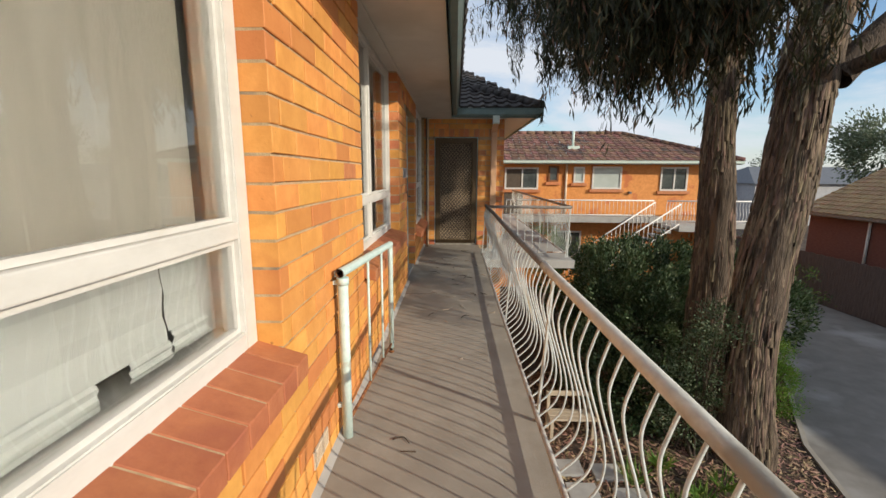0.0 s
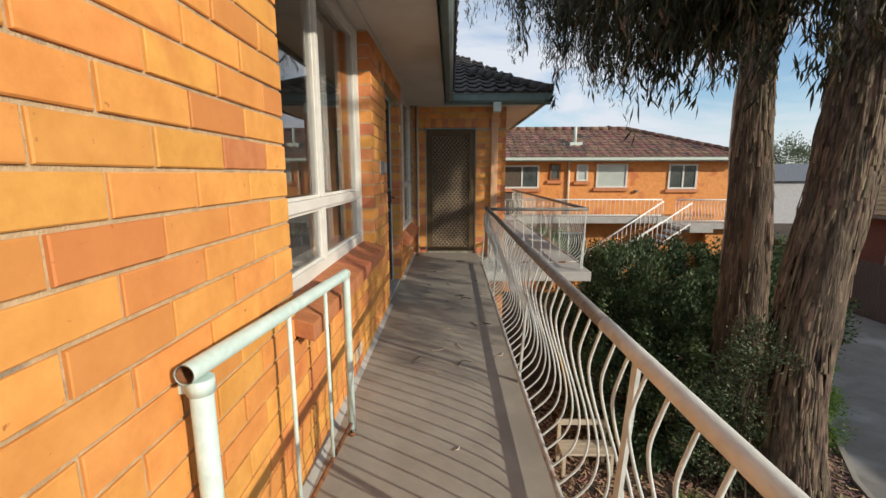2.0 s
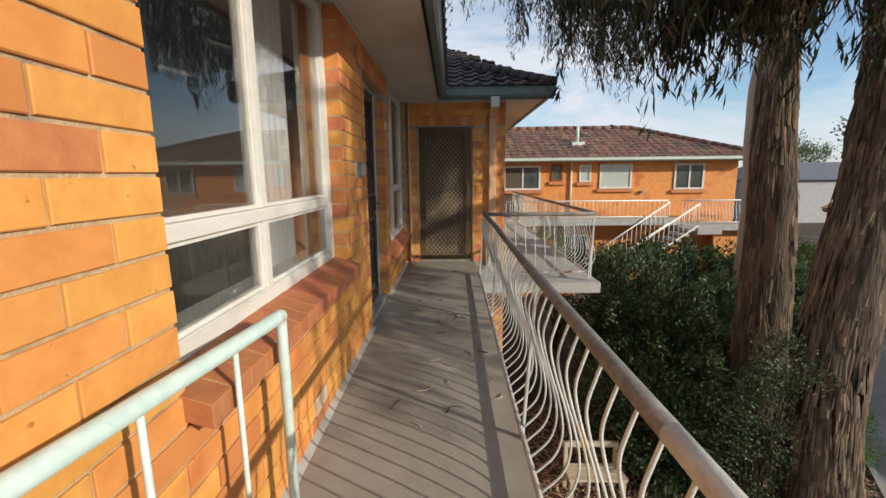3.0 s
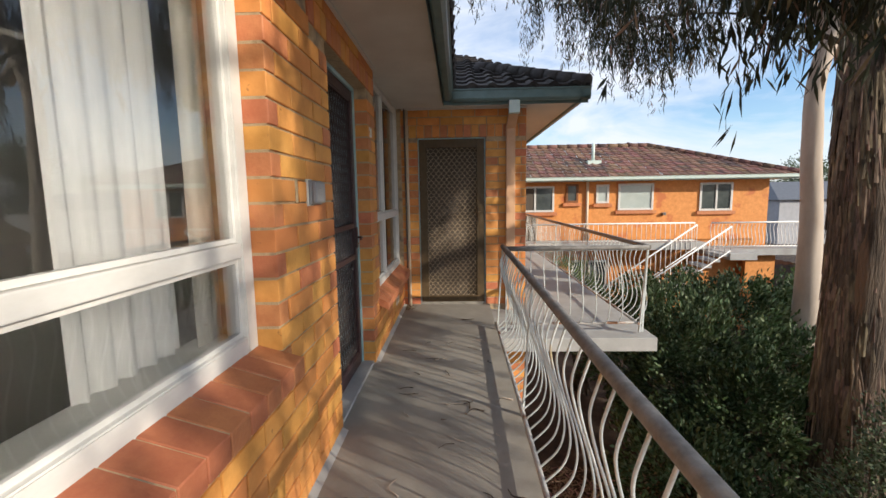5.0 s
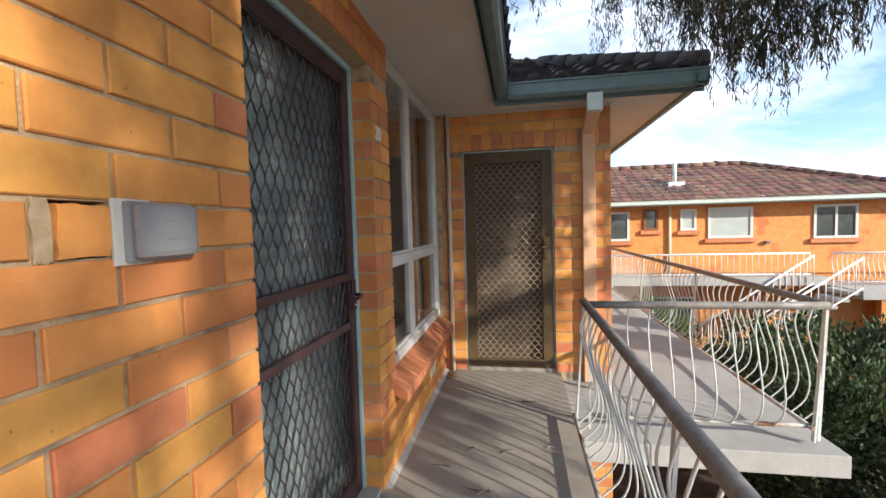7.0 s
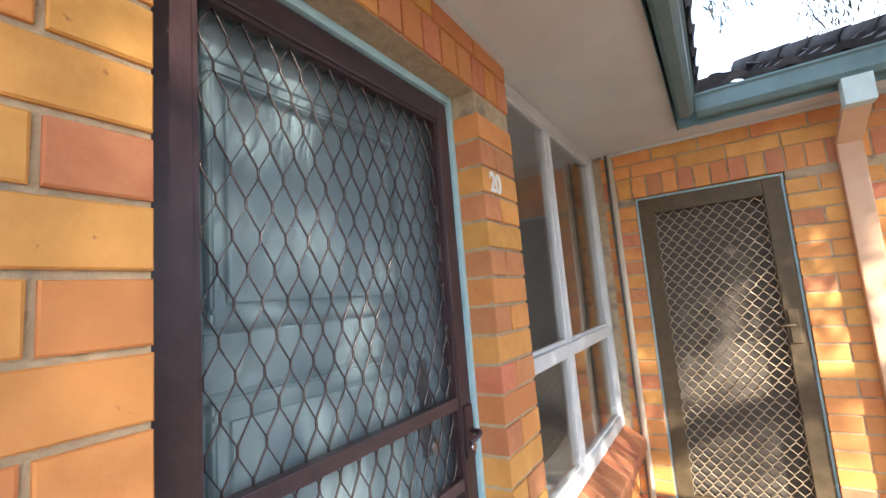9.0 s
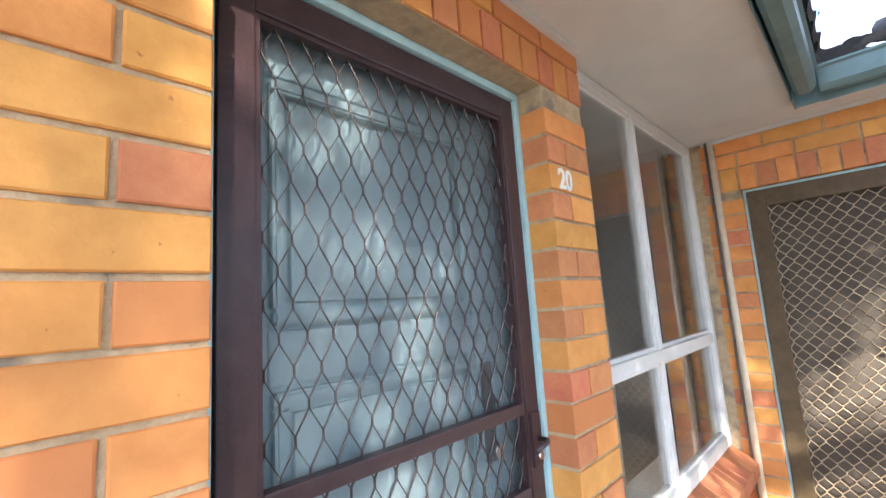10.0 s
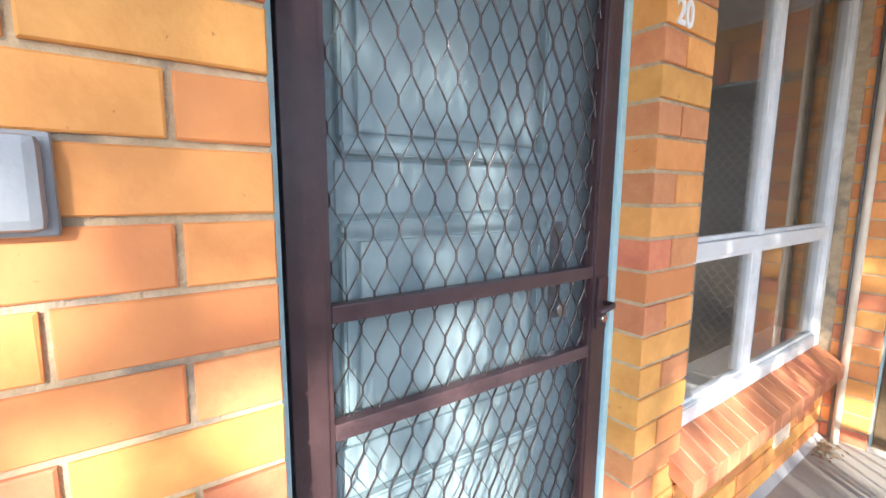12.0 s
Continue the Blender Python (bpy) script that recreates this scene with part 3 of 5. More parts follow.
def window_unit(name, y0, y1, z0, z1, x, transom, mullions, label, stile=.075, half=.03):
    """A white timber window: outer frame, a transom, mullions, panes."""
    win = empty(name, (x, y0, z0), label, "window", kind="structure")
    fr = bmesh.new()
    d0, d1 = x - .05, x + .035
    for b in ((d0, d1, y0, y0 + stile, z0, z1), (d0, d1, y1 - stile, y1, z0, z1), (d0, d1, y0 + stile, y1 - stile, z0, z0 + .07), (d0, d1, y0 + stile, y1 - stile, z1 - .05, z1)):
        box(fr, *b)
    bmesh.ops.bevel(fr, geom=fr.edges[:], offset=.005, segments=2, affect='EDGES')
    part("window_frame", fr, WHITE, win)
    part("transom", boxes((d0 + .006, d1 - .002, y0 + stile, y1 - stile, transom - .028, transom + .028), bevel=.005), WHITE, win)
    for m in mullions:
        part("mullion", boxes((d0 + .008, d1 - .005, m - half, m + half, z0 + .07, transom - .03), (d0 + .008, d1 - .005, m - half, m + half, transom + .03, z1 - .05), bevel=.005), WHITE, win)
    edges = [y0 + stile] + [e for m in mullions for e in (m - half, m + half)] + [y1 - stile]
    for a, b in zip(edges[::2], edges[1::2]):
        bead = .016
        for q0, q1 in ((z0 + .07, transom - .03), (transom + .03, z1 - .05)):
            part("glazing_bead", boxes((x - .012, x + .014, a, a + bead, q0, q1), (x - .012, x + .014, b - bead, b, q0, q1), (x - .012, x + .014, a + bead, b - bead, q0, q0 + bead), (x - .012, x + .014, a + bead, b - bead, q1 - bead, q1)), WHITE, win)
            pane_part(win, x, a + .004, b - .004, q0 + .004, q1 - .004)
    return win


window_1 = window_unit("window_1", -.9, 1.79, .785, TOP - .005, FX, 1.20, [], "large white painted timber window with closed beige blinds")
window_2 = window_unit("window_2", 3.16, 5.01, .785, TOP - .005, FX, 1.18, [3.97], "white painted timber window with a half-drawn sheer curtain")
window_3 = window_unit("window_3", 7.09, 8.735, .53, TOP - .005, -.725, 1.181, [7.76], "white painted timber window in the corner beside the end door", stile=.06, half=.023)
sill_row(wall_west, -.9, 1.80, FX + .03, -.565, .795, .742)
sill_row(wall_west, 3.14, 5.02, FX + .03, -.565, .795, .742)
sill_row(wall_west, 7.02, 8.73, -.71, -.56, .54, .455, thick=.07, width=.085)

for nm, y0, y1, z, x in (("inner_sill", -.9, 1.79, .84, FX), ("inner_sill", 3.16, 5.01, .84, FX), ("inner_sill", 7.09, 8.735, .585, -.725)):
    struct(nm, boxes((x - .19, x - .052, y0, y1, z - .03, z), bevel=.004), WHITE, "white painted inner window sill", "window sill")
struct("trim", boxes((-.884, -.836, 1.774, 1.793, .845, 2.40)), WHITE, "cream painted inner window lining", "trim")
# coverings behind the glass
blind = empty("panel_blind", (-.90, .5, 1.3), "beige vertical panel blind with a torn pale lower edge behind glass", "blind")
for i, y in enumerate((-.85, -.40, .03, .46, .89, 1.32)):
    part("blind_panel", boxes((-.90 - .006 * (i % 2), -.896 - .006 * (i % 2), y, y + .425, 1.20, 2.40)), BLIND, blind)


def sheet(y0, y1, x, low, high, wave, seed):
    """A thin creased sheet standing behind the glass."""
    rng = random.Random(seed)
    bm = bmesh.new()
    n, m = max(4, int((y1 - y0) / .05)), 7
    g = [[bm.verts.new((x + .004 * math.sin(b * 1.9 + seed) + rng.uniform(-.001, .001), y0 + (y1 - y0) * a / n + (wave * math.sin(b * 1.7) if a == n else 0), low + (high - low) * b / m)) for b in range(m + 1)] for a in range(n + 1)]
    for a in range(n):
        for b in range(m):
            bm.faces.new((g[a][b], g[a + 1][b], g[a + 1][b + 1], g[a][b + 1]))
    return bm


part("lower_sheet", sheet(-.88, 1.492, -.862, .908, 1.18, .004, 1), BLIND_PALE, blind, "pale sheet with a creased lower edge")
part("lower_sheet", sheet(1.503, 1.66, -.866, .935, 1.18, .010, 2), BLIND_PALE, blind, "pale sheet with a ragged side")
part("folded_hem", sheet(-.88, 1.235, -.850, .846, .912, .004, 3), BLIND_PALE, blind, "folded pale hem")
part("folded_hem", sheet(1.335, 1.497, -.851, .858, .912, .006, 4), BLIND_PALE, blind)
part("folded_hem", sheet(1.508, 1.68, -.854, .865, .938, .006, 5), BLIND_PALE, blind)
part("end_panel", boxes((-.884, -.880, 1.60, 1.77, .846, 1.18)), CURTAIN, blind, "cream end panel")
curtain = tagged(part("sheer_curtain", curtain_mesh(-.95, 4.42, 4.85, .60, 2.40, .018, .085, CURTAIN, 2), None), "white sheer curtain hanging in soft folds behind glass", "curtain")
curtain_c = tagged(part("curtain", curtain_mesh(-.98, 7.12, 7.80, .50, 2.40, .016, .12, BLIND, 7), None), "beige curtain half drawn behind the corner window", "curtain")
curtain_b = tagged(part("curtain", curtain_mesh(-.88, 4.85, 5.0, .60, 2.40, .006, .11, BLIND, 5), None), "beige curtain drawn to the window's edge", "curtain")


def grille(y0, y1, z0, z1, cell_w, cell_h, wire, place, material):
    """Expanded diamond grille: strands that zigzag and touch their neighbours. place(u, z) gives the point."""
    bm = bmesh.new()
    n = max(2, round((y1 - y0) / cell_w))
    w = (y1 - y0) / n
    m = max(2, round((z1 - z0) / cell_h))
    h = (z1 - z0) / m
    for i in range(n + 1):
        pts, last = [], None
        u = y0 + i * w
        for k in range(2 * m + 1):
            sgn = 1 if (k + i) % 2 else -1
            uu = min(max(u + sgn * w * .47, y0), y1)
            z = z0 + k * h / 2
            for dz in (-.075 * h, .075 * h):
                pts.append(place(uu, min(max(z + dz, z0), z1)))
        clean = [pts[0]]
        for p in pts[1:]:
            if (Vector(p) - Vector(clean[-1])).length > 1e-4:
                clean.append(p)
        tube(bm, clean, wire, 4, caps=False)
    return mesh_of(bm, "grille", material)


# door 20: pale blue panelled door behind a maroon security screen
DY0, DY1, DT = 5.785, 6.806, 2.20
door_1 = empty("door_1", (-.80, DY0, 0), "pale blue panelled door behind a maroon diamond-grille security screen", "door", kind="structure")
part("door_frame", boxes((-.86, -.738, DY0 + .001, DY0 + .030, 0, DT - .001), (-.86, -.744, DY1 - .024, DY1 - .001, 0, DT - .001), (-.86, -.742, DY0 + .030, DY1 - .024, DT - .028, DT - .001), bevel=.003), BLUE_TRIM, door_1, "pale blue timber door frame")
part("threshold", boxes((-.90, -.66, DY0, DY1, -.01, .022), bevel=.004), CONCRETE_PALE, door_1)
leaf = part("door_leaf", boxes((-.885, -.845, DY0 + .03, DY1 - .03, .03, DT - .03), bevel=.003), BLUE_DOOR, door_1, "pale blue painted door leaf")
for z0, z1 in ((1.46, 2.0), (.83, 1.325), (.20, .69)):
    y0, y1 = 5.955, 6.565
    bm = bmesh.new()
    for d in ((y0, y1, z0, z0 + .03), (y0, y1, z1 - .03, z1), (y0, y0 + .03, z0 + .03, z1 - .03), (y1 - .03, y1, z0 + .03, z1 - .03)):
        box(bm, -.846, -.815, *d)
    bmesh.ops.bevel(bm, geom=bm.edges[:], offset=.006, segments=2, affect='EDGES')
    part("moulding", bm, BLUE_DOOR, leaf)
    bm = boxes((-.846, -.832, y0 + .046, y1 - .046, z0 + .046, z1 - .046), bevel=.006)
    part("panel", bm, BLUE_DOOR, leaf)
Z = (.03, .19, .70, .82, 1.335, 1.45, 2.01, DT - .03)
part("stile", boxes((-.846, -.828, DY0 + .032, 5.945, .032, DT - .032), bevel=.004), BLUE_DOOR, leaf)
part("stile", boxes((-.846, -.828, 6.575, DY1 - .032, .032, DT - .032), bevel=.004), BLUE_DOOR, leaf)
for i in range(0, 8, 2):
    part("rail", boxes((-.846, -.829, 5.946, 6.574, Z[i] + .002, Z[i + 1] - .002), bevel=.004), BLUE_DOOR, leaf)
lockplate = part("lock_plate", boxes((-.846, -.818, 6.592, 6.637, 1.01, 1.30), bevel=.006), STEEL, leaf, "dark metal lock plate")
bm = bmesh.new()
for zz in (1.045,):
    tube(bm, [(-.84, 6.615, zz), (-.805, 6.615, zz), (-.803, 6.615, zz), (-.788, 6.615, zz)], .022, 12)
part("knob", bm, STEEL, leaf, "round dark metal door knob")
part("key", tube(bmesh.new(), [(-.825, 6.615, 1.25), (-.81, 6.61, 1.235), (-.805, 6.622, 1.19), (-.81, 6.63, 1.14)], .003, 5), CHROME, leaf, "bright keys on a chain")

screen = part("screen_frame", boxes((-.795, -.755, DY0 + .041, DY0 + .111, .03, DT - .032), (-.795, -.755, DY1 - .094, DY1 - .027, .03, DT - .032), (-.795, -.755, DY0 + .111, DY1 - .094, DT - .105, DT - .032), (-.795, -.755, DY0 + .111, DY1 - .094, .03, .12), bevel=.004), MAROON, door_1, "maroon aluminium screen frame")
part("inner_lip", boxes((-.789, -.761, DY0 + .111, DY0 + .122, .12, DT - .105), (-.789, -.761, DY1 - .105, DY1 - .094, .12, DT - .105), (-.789, -.761, DY0 + .122, DY1 - .105, DT - .117, DT - .105), (-.789, -.761, DY0 + .122, DY1 - .105, .12, .132)), MAROON, screen)
for z in (1.151, .909):
    part("cross_bar", boxes((-.785, -.755, DY0 + .122, DY1 - .105, z - .018, z + .018), bevel=.003), SCUFFED if z < 1 else MAROON, screen, "scuffed maroon bar")
gm = grille(DY0 + .115, DY1 - .098, .12, DT - .108, .0302, .128, .0010, lambda u, z: (-.776, u, z), MESH_DARK)
for v in gm.vertices:
    v.co.x = -.776 + (v.co.x + .776) * 4.0
part("grille", gm, None, screen, "dark expanded diamond grille of deep strands")
WY0, WY1, WZ0, WZ1 = DY0 + .112, DY1 - .095, .121, DT - .106
bm = bmesh.new()
for i in range(1, int((WY1 - WY0) / .0021)):
    tube(bm, [(-.7905, WY0 + i * .0021, WZ0), (-.7905, WY0 + i * .0021, WZ1)], .0003, 3, caps=False)
for i in range(1, int((WZ1 - WZ0) / .0045)):
    tube(bm, [(-.7911, WY0, WZ0 + i * .0045), (-.7911, WY1, WZ0 + i * .0045)], .0002, 3, caps=False)
part("insect_screen", bm, FLY_WIRE, screen, "fine dark insect wire behind the grille")
part("lock_case", boxes((-.757, -.744, DY1 - .085, DY1 - .04, .975, 1.135), bevel=.004), MAROON, screen)
part("lever", tube(bmesh.new(), [(-.75, DY1 - .055, 1.055), (-.712, DY1 - .055, 1.055), (-.705, DY1 - .07, 1.054), (-.700, DY1 - .145, 1.047)], .008, 8), MAROON, screen, "maroon lever handle")
part("lock_barrel", tube(bmesh.new(), [(-.75, DY1 - .055, 1.005), (-.738, DY1 - .055, 1.005)], .011, 12), CHROME, screen, "small bright lock barrel")

# end door
EX0, EX1, ET = -.44, .392, 2.075
door_2 = empty("door_2", (EX0, END, 0), "dark inner door behind a bronze diamond-grille security screen", "door", kind="structure")
part("door_frame", boxes((EX0, EX0 + .014, END + .03, END + .15, 0, ET), (EX1 - .014, EX1, END + .03, END + .15, 0, ET), (EX0 + .014, EX1 - .014, END + .03, END + .15, ET - .014, ET), bevel=.003), BLUE_TRIM, door_2, "thin pale blue timber frame")
part("threshold", boxes((EX0, EX1, END + .005, END + .2, -.01, .03), bevel=.004), CONCRETE, door_2)
part("door_leaf", boxes((EX0 + .03, EX1 - .03, END + .10, END + .14, .03, ET - .03)), FLYSCREEN_IN, door_2, "dark brown inner door")
sf = part("screen_frame", boxes((EX0 + .016, EX0 + .11, END + .02, END + .06, .03, ET - .016), (EX1 - .11, EX1 - .016, END + .02, END + .06, .03, ET - .016), (EX0 + .11, EX1 - .11, END + .02, END + .06, ET - .12, ET - .016), (EX0 + .11, EX1 - .11, END + .02, END + .06, .03, .11), bevel=.004), BRONZE, door_2, "bronze aluminium screen frame")
part("grille", grille(EX0 + .11, EX1 - .11, .11, ET - .12, .033, .078, .0029, lambda u, z: (u, END + .035, z), MESH_BRONZE), None, sf, "bronze expanded diamond grille")
part("lock_case", boxes((EX1 - .095, EX1 - .045, END + .008, END + .022, 1.06, 1.26), bevel=.004), BRONZE, sf, "dark lock case")
part("handle", tube(bmesh.new(), [(EX1 - .07, END + .01, 1.17), (EX1 - .07, END - .03, 1.17), (EX1 - .16, END - .035, 1.165)], .007, 8), BRONZE, sf)

# bell box on the wall beside door 20
meter = empty("junction_box", (W, 5.46, 1.40), "grey plastic junction box on a pale plate, set in the brickwork", "electrical box")
part("back_plate", boxes((W - .004, W + .004, 5.37, 5.45, 1.330, 1.454), bevel=.002), PVC_PALE, meter, "pale mounting plate")
part("cover", boxes((W + .001, W + .016, 5.388, 5.549, 1.334, 1.450), bevel=.006), PVC, meter)
lid = part("lid", boxes((W + .012, W + .038, 5.395, 5.541, 1.341, 1.445), bevel=.0125), PVC, meter, "rounded grey lid")
for dz in (1.375, 1.411):
    part("moulded_line", boxes((W + .037, W + .039, 5.455, 5.497, dz, dz + .0025)), STEEL, lid)


def ragged(y0, y1, z0, z1, x, wobble, seed):
    """A broken piece of masonry with an uneven outline, proud of the wall's bed."""
    rng = random.Random(seed)
    ring = []
    for (ya, za), (yb, zb) in zip(((y0, z0), (y1, z0), (y1, z1), (y0, z1)), ((y1, z0), (y1, z1), (y0, z1), (y0, z0))):
        for i in range(6):
            f = i / 6
            ring.append((ya + (yb - ya) * f + rng.uniform(-wobble, wobble), za + (zb - za) * f + rng.uniform(-wobble, wobble)))
    bm = bmesh.new()
    front = [bm.verts.new((x, y, z)) for y, z in ring]
    back = [bm.verts.new((W - .068, y, z)) for y, z in ring]
    bm.faces.new(front)
    for i in range(len(ring)):
        bm.faces.new((front[i], front[(i + 1) % len(ring)], back[(i + 1) % len(ring)], back[i]))
    bmesh.ops.bevel(bm, geom=[e for e in bm.edges if all(v in front for v in e.verts)], offset=.002, segments=1, affect='EDGES')
    return bm


tagged(part("loose_brick", ragged(5.278, 5.367, 1.352, 1.440, W + .001, .003, 4), BRICK), "broken piece of orange brick loose in its hole", "brick")
tagged(part("mortar_patch", ragged(5.243, 5.271, 1.346, 1.448, W - .002, .003, 9), MORTAR), "rough mortar patch beside a loose brick", "mortar patch")

# house number
num = bpy.data.curves.new("house_number", 'FONT')
num.body = "20"
num.size, num.extrude, num.offset, num.align_x = .10, .002, .0022, 'CENTER'
number = new("house_number", num)
number.matrix_world = Matrix(((0, 0, 1, W + .003), (.9, 0, 0, 6.895), (0, 1, 0, 1.845), (0, 0, 0, 1)))
num.materials.append(WHITE_NUM)
tagged(number, "white painted house number twenty on a brick", "house number")


def vent(y, z, label):
    v = empty("wall_vent", (W, y, z), label, "vent", group="wall vents")
    part("frame", boxes((W - .002, W + .006, y, y + .20, z, z + .012), (W - .002, W + .006, y, y + .20, z + .073, z + .085), (W - .002, W + .006, y, y + .012, z + .012, z + .073), (W - .002, W + .006, y + .188, y + .20, z + .012, z + .073)), CREAM_PIPE, v)
    # flat plate: its dark colour stands in for shade in the vent holes
    part("backing", boxes((W - .001, W + .001, y + .01, y + .19, z + .01, z + .075)), RUST, v, "flat dark plate coloured for the shade inside the openings")
    for i in range(9):
        part("slat", boxes((W, W + .004, y + .018 + i * .019, y + .026 + i * .019, z + .012, z + .073)), CREAM_PIPE, v)


vent(2.02, .10, "cream pierced wall vent low in the brickwork")
vent(8.02, .17, "cream pierced wall vent under the corner sill")
vent(4.15, .10, "cream pierced wall vent low in the brickwork")

# pipes at the end wall
corner_pipe = empty("corner_pipe", (-.575, END - .03, 0), "thin cream pipe with a black cable beside it", "pipe")
part("pipe", tube(bmesh.new(), [(-.565, END - .03, .0), (-.565, END - .03, 2.40)], .019, 10), CREAM_PIPE, corner_pipe)
part("cable", tube(bmesh.new(), [(-.592, END - .02, .02), (-.590, END - .022, 1.2), (-.593, END - .02, 2.42)], .009, 6), RAIL_DARK, corner_pipe, "black cable")
for cz in (2.36, .5):
    part("clip", boxes((-.60, -.545, END - .02, END - .004, cz, cz + .02)), STEEL, corner_pipe)
downpipe = empty("downpipe", (.69, END - .04, 0), "peach painted rectangular downpipe under a pale blue gutter outlet", "downpipe")
part("pipe", boxes((.635, .745, END - .062, END - .004, -.06, 2.17), bevel=.008), PEACH, downpipe)
bm = bmesh.new()
a = [(.635, END - .062, 2.16), (.745, END - .062, 2.16), (.745, END - .004, 2.18), (.635, END - .004, 2.18)]
b = [(.637, 8.365, 2.315), (.747, 8.365, 2.315), (.747, 8.43, 2.335), (.637, 8.43, 2.335)]
va, vb = [bm.verts.new(p) for p in a], [bm.verts.new(p) for p in b]
for k in range(4):
    bm.faces.new((va[k], va[(k + 1) % 4], vb[(k + 1) % 4], vb[k]))
part("offset", bm, PEACH, downpipe, "sloping upper length")
part("outlet", boxes((.632, .752, 8.355, 8.44, 2.28, 2.42), bevel=.004), GUTTER_PALE, downpipe, "pale blue outlet box")

# ---- railings ----
RX, RZ, BX, BZ = .492, .855, .425, .075


def smooth_pts(pts, n=4):
    """Catmull-Rom through points."""
    P = [Vector(p) for p in pts]
    P = [P[0] * 2 - P[1]] + P + [P[-1] * 2 - P[-2]]
    out = []
    for i in range(1, len(P) - 2):
        for k in range(n):
            t = k / n
            a, b, c, d = P[i - 1], P[i], P[i + 1], P[i + 2]
            out.append(.5 * ((2 * b) + (c - a) * t + (2 * a - 5 * b + 4 * c - d) * t * t + (3 * b - a - 3 * c + d) * t ** 3))
    out.append(P[-2])
    return out


BELLY = [(0, .845), (-.024, .77), (-.038, .715), (-.036, .66), (-.012, .56), (.025, .44), (.050, .33), (.052, .24), (.022, .15), (-.067, .06)]


def belly_mesh(r, out, material, drop=0.0):
    """A bellied baluster under a rail at the origin line; out is the unit way off the walkway."""
    pts = [(out[0] * d, out[1] * d, z - drop) for d, z in BELLY]
    return mesh_of(tube(bmesh.new(), smooth_pts(pts, 4), r, 6), "baluster", material)


def railing(name, start, end, out, label, spacing, rail_mat, posts, r=.0055, rail_r=.0245, rod=None, z0=0.0, group="", worn=0.0, post=.016, bow=lambda u: 0.0):
    """A top rail, a raised bottom bar, square posts and bellied balusters from start to end."""
    s, e, o = Vector((*start, 0)), Vector((*end, 0)), Vector((*out, 0))
    rl = empty(name, (s.x, s.y, z0), label, "railing", group)
    d = (e - s).normalized()
    L = (e - s).length
    n = int(L / 0.25)
    pts = [s + d * (L * i / n) + o * bow(L * i / n) + Vector((0, 0, z0 + RZ)) for i in range(n + 1)]
    cut = int(worn / 0.25)
    if cut:
        part("handrail", tube(bmesh.new(), pts[:cut + 1], rail_r, 14), RAIL_TOP, rl, "pale flaking handrail")
    part("handrail", tube(bmesh.new(), pts[cut:], rail_r, 14), rail_mat, rl, "dark weathered handrail")
    bm = bmesh.new()
    low = [s - o * .067 + d * (L * i / n) + o * bow(L * i / n) + Vector((0, 0, z0 + BZ - .006)) for i in range(n + 1)]
    tube(bm, low, .0155, 4)
    part("bottom_bar", bm, BAR_WORN, rl, "rust-flecked flat bottom bar")
    me = belly_mesh(r, out, rod or ROD)
    k = int(L / spacing)
    for i in range(1, k):
        ob = part("baluster", me, None, rl)
        ob.location = s + d * (i * spacing) + o * bow(i * spacing) + Vector((random.uniform(-.003, .003), random.uniform(-.004, .004), z0))
    for p in posts:
        q = s + d * p + o * bow(p)
        bm = bmesh.new()
        a, b = q - o * .055 + Vector((0, 0, z0 - .02)), q + Vector((0, 0, z0 + RZ))
        w = d * post
        t = o * .006
        vv = [bm.verts.new(x + y + z) for x in (a, b) for y in (-w, w) for z in (-t, t)]
        for f in ((0, 1, 3, 2), (4, 6, 7, 5), (0, 4, 5, 1), (2, 3, 7, 6), (1, 5, 7, 3), (0, 2, 6, 4)):
            bm.faces.new([vv[i] for i in f])
        part("post", bm, rod or ROD, rl, "flat iron post")
    return rl


railing("railing", (RX, -1.5), (RX, 7.70), (1, 0), "weathered grey handrail over bellied cream iron balusters", .112, RAIL_MID, (.6, 2.4, 4.1, 5.62, 7.45, 9.2), worn=4.3, bow=lambda u: float(np.interp(u, [0, 2.4, 3.0, 3.9, 4.8, 6.0, 7.8, 9.25], [.012, .012, .008, 0, -.004, -.008, .002, .002])))
railing("railing", (RX + .03, 7.68), (1.93, 7.68), (0, -1), "weathered iron railing across the landing's front edge", .128, RAIL_MID, (.01, 1.40), z0=-.02, post=.008)
railing("railing", (1.94, 7.70), (1.94, 15.3), (1, 0), "dark handrail over bellied iron balusters on the landing", .125, RAIL_DARK, (.02, 2.0, 4.0, 6.0, 7.5), z0=-.02)

# loose pipe gate leaning at the wall
gate = empty("pipe_gate", (-.55, 2.35, 0), "pale aqua painted pipe gate standing open against the wall", "gate")
ga, gb = Vector((-.598, 2.425, 0)), Vector((-.525, 3.545, 0))


def gp(t, z):
    return ga.lerp(gb, t) + Vector((0, 0, z * (1 - .045 * t)))


bm = tube(bmesh.new(), [gp(-.045, .90), gp(.5, .90), gp(.985, .90)], .024, 14, caps=False)
# rust at the rim; the dark colour further in stands for the hollow's shade
part("pipe_bore", tube(bmesh.new(), [gp(.9, .90), gp(-.044, .90)], .0205, 14, caps=False), RUST, gate, "rusty inside of the open pipe, its colour also dark for the hollow's shade")
# disc added inside the pipe so that its hollow ends dark
part("bore_end", tube(bmesh.new(), [gp(.1, .90), gp(.09, .90)], .0204, 14), RUST, gate)
part("top_pipe", bm, AQUA, gate, "open-ended aqua pipe")
part("hinge_post", tube(bmesh.new(), [gp(0, .0), gp(0, .865)], .026, 14), AQUA, gate)
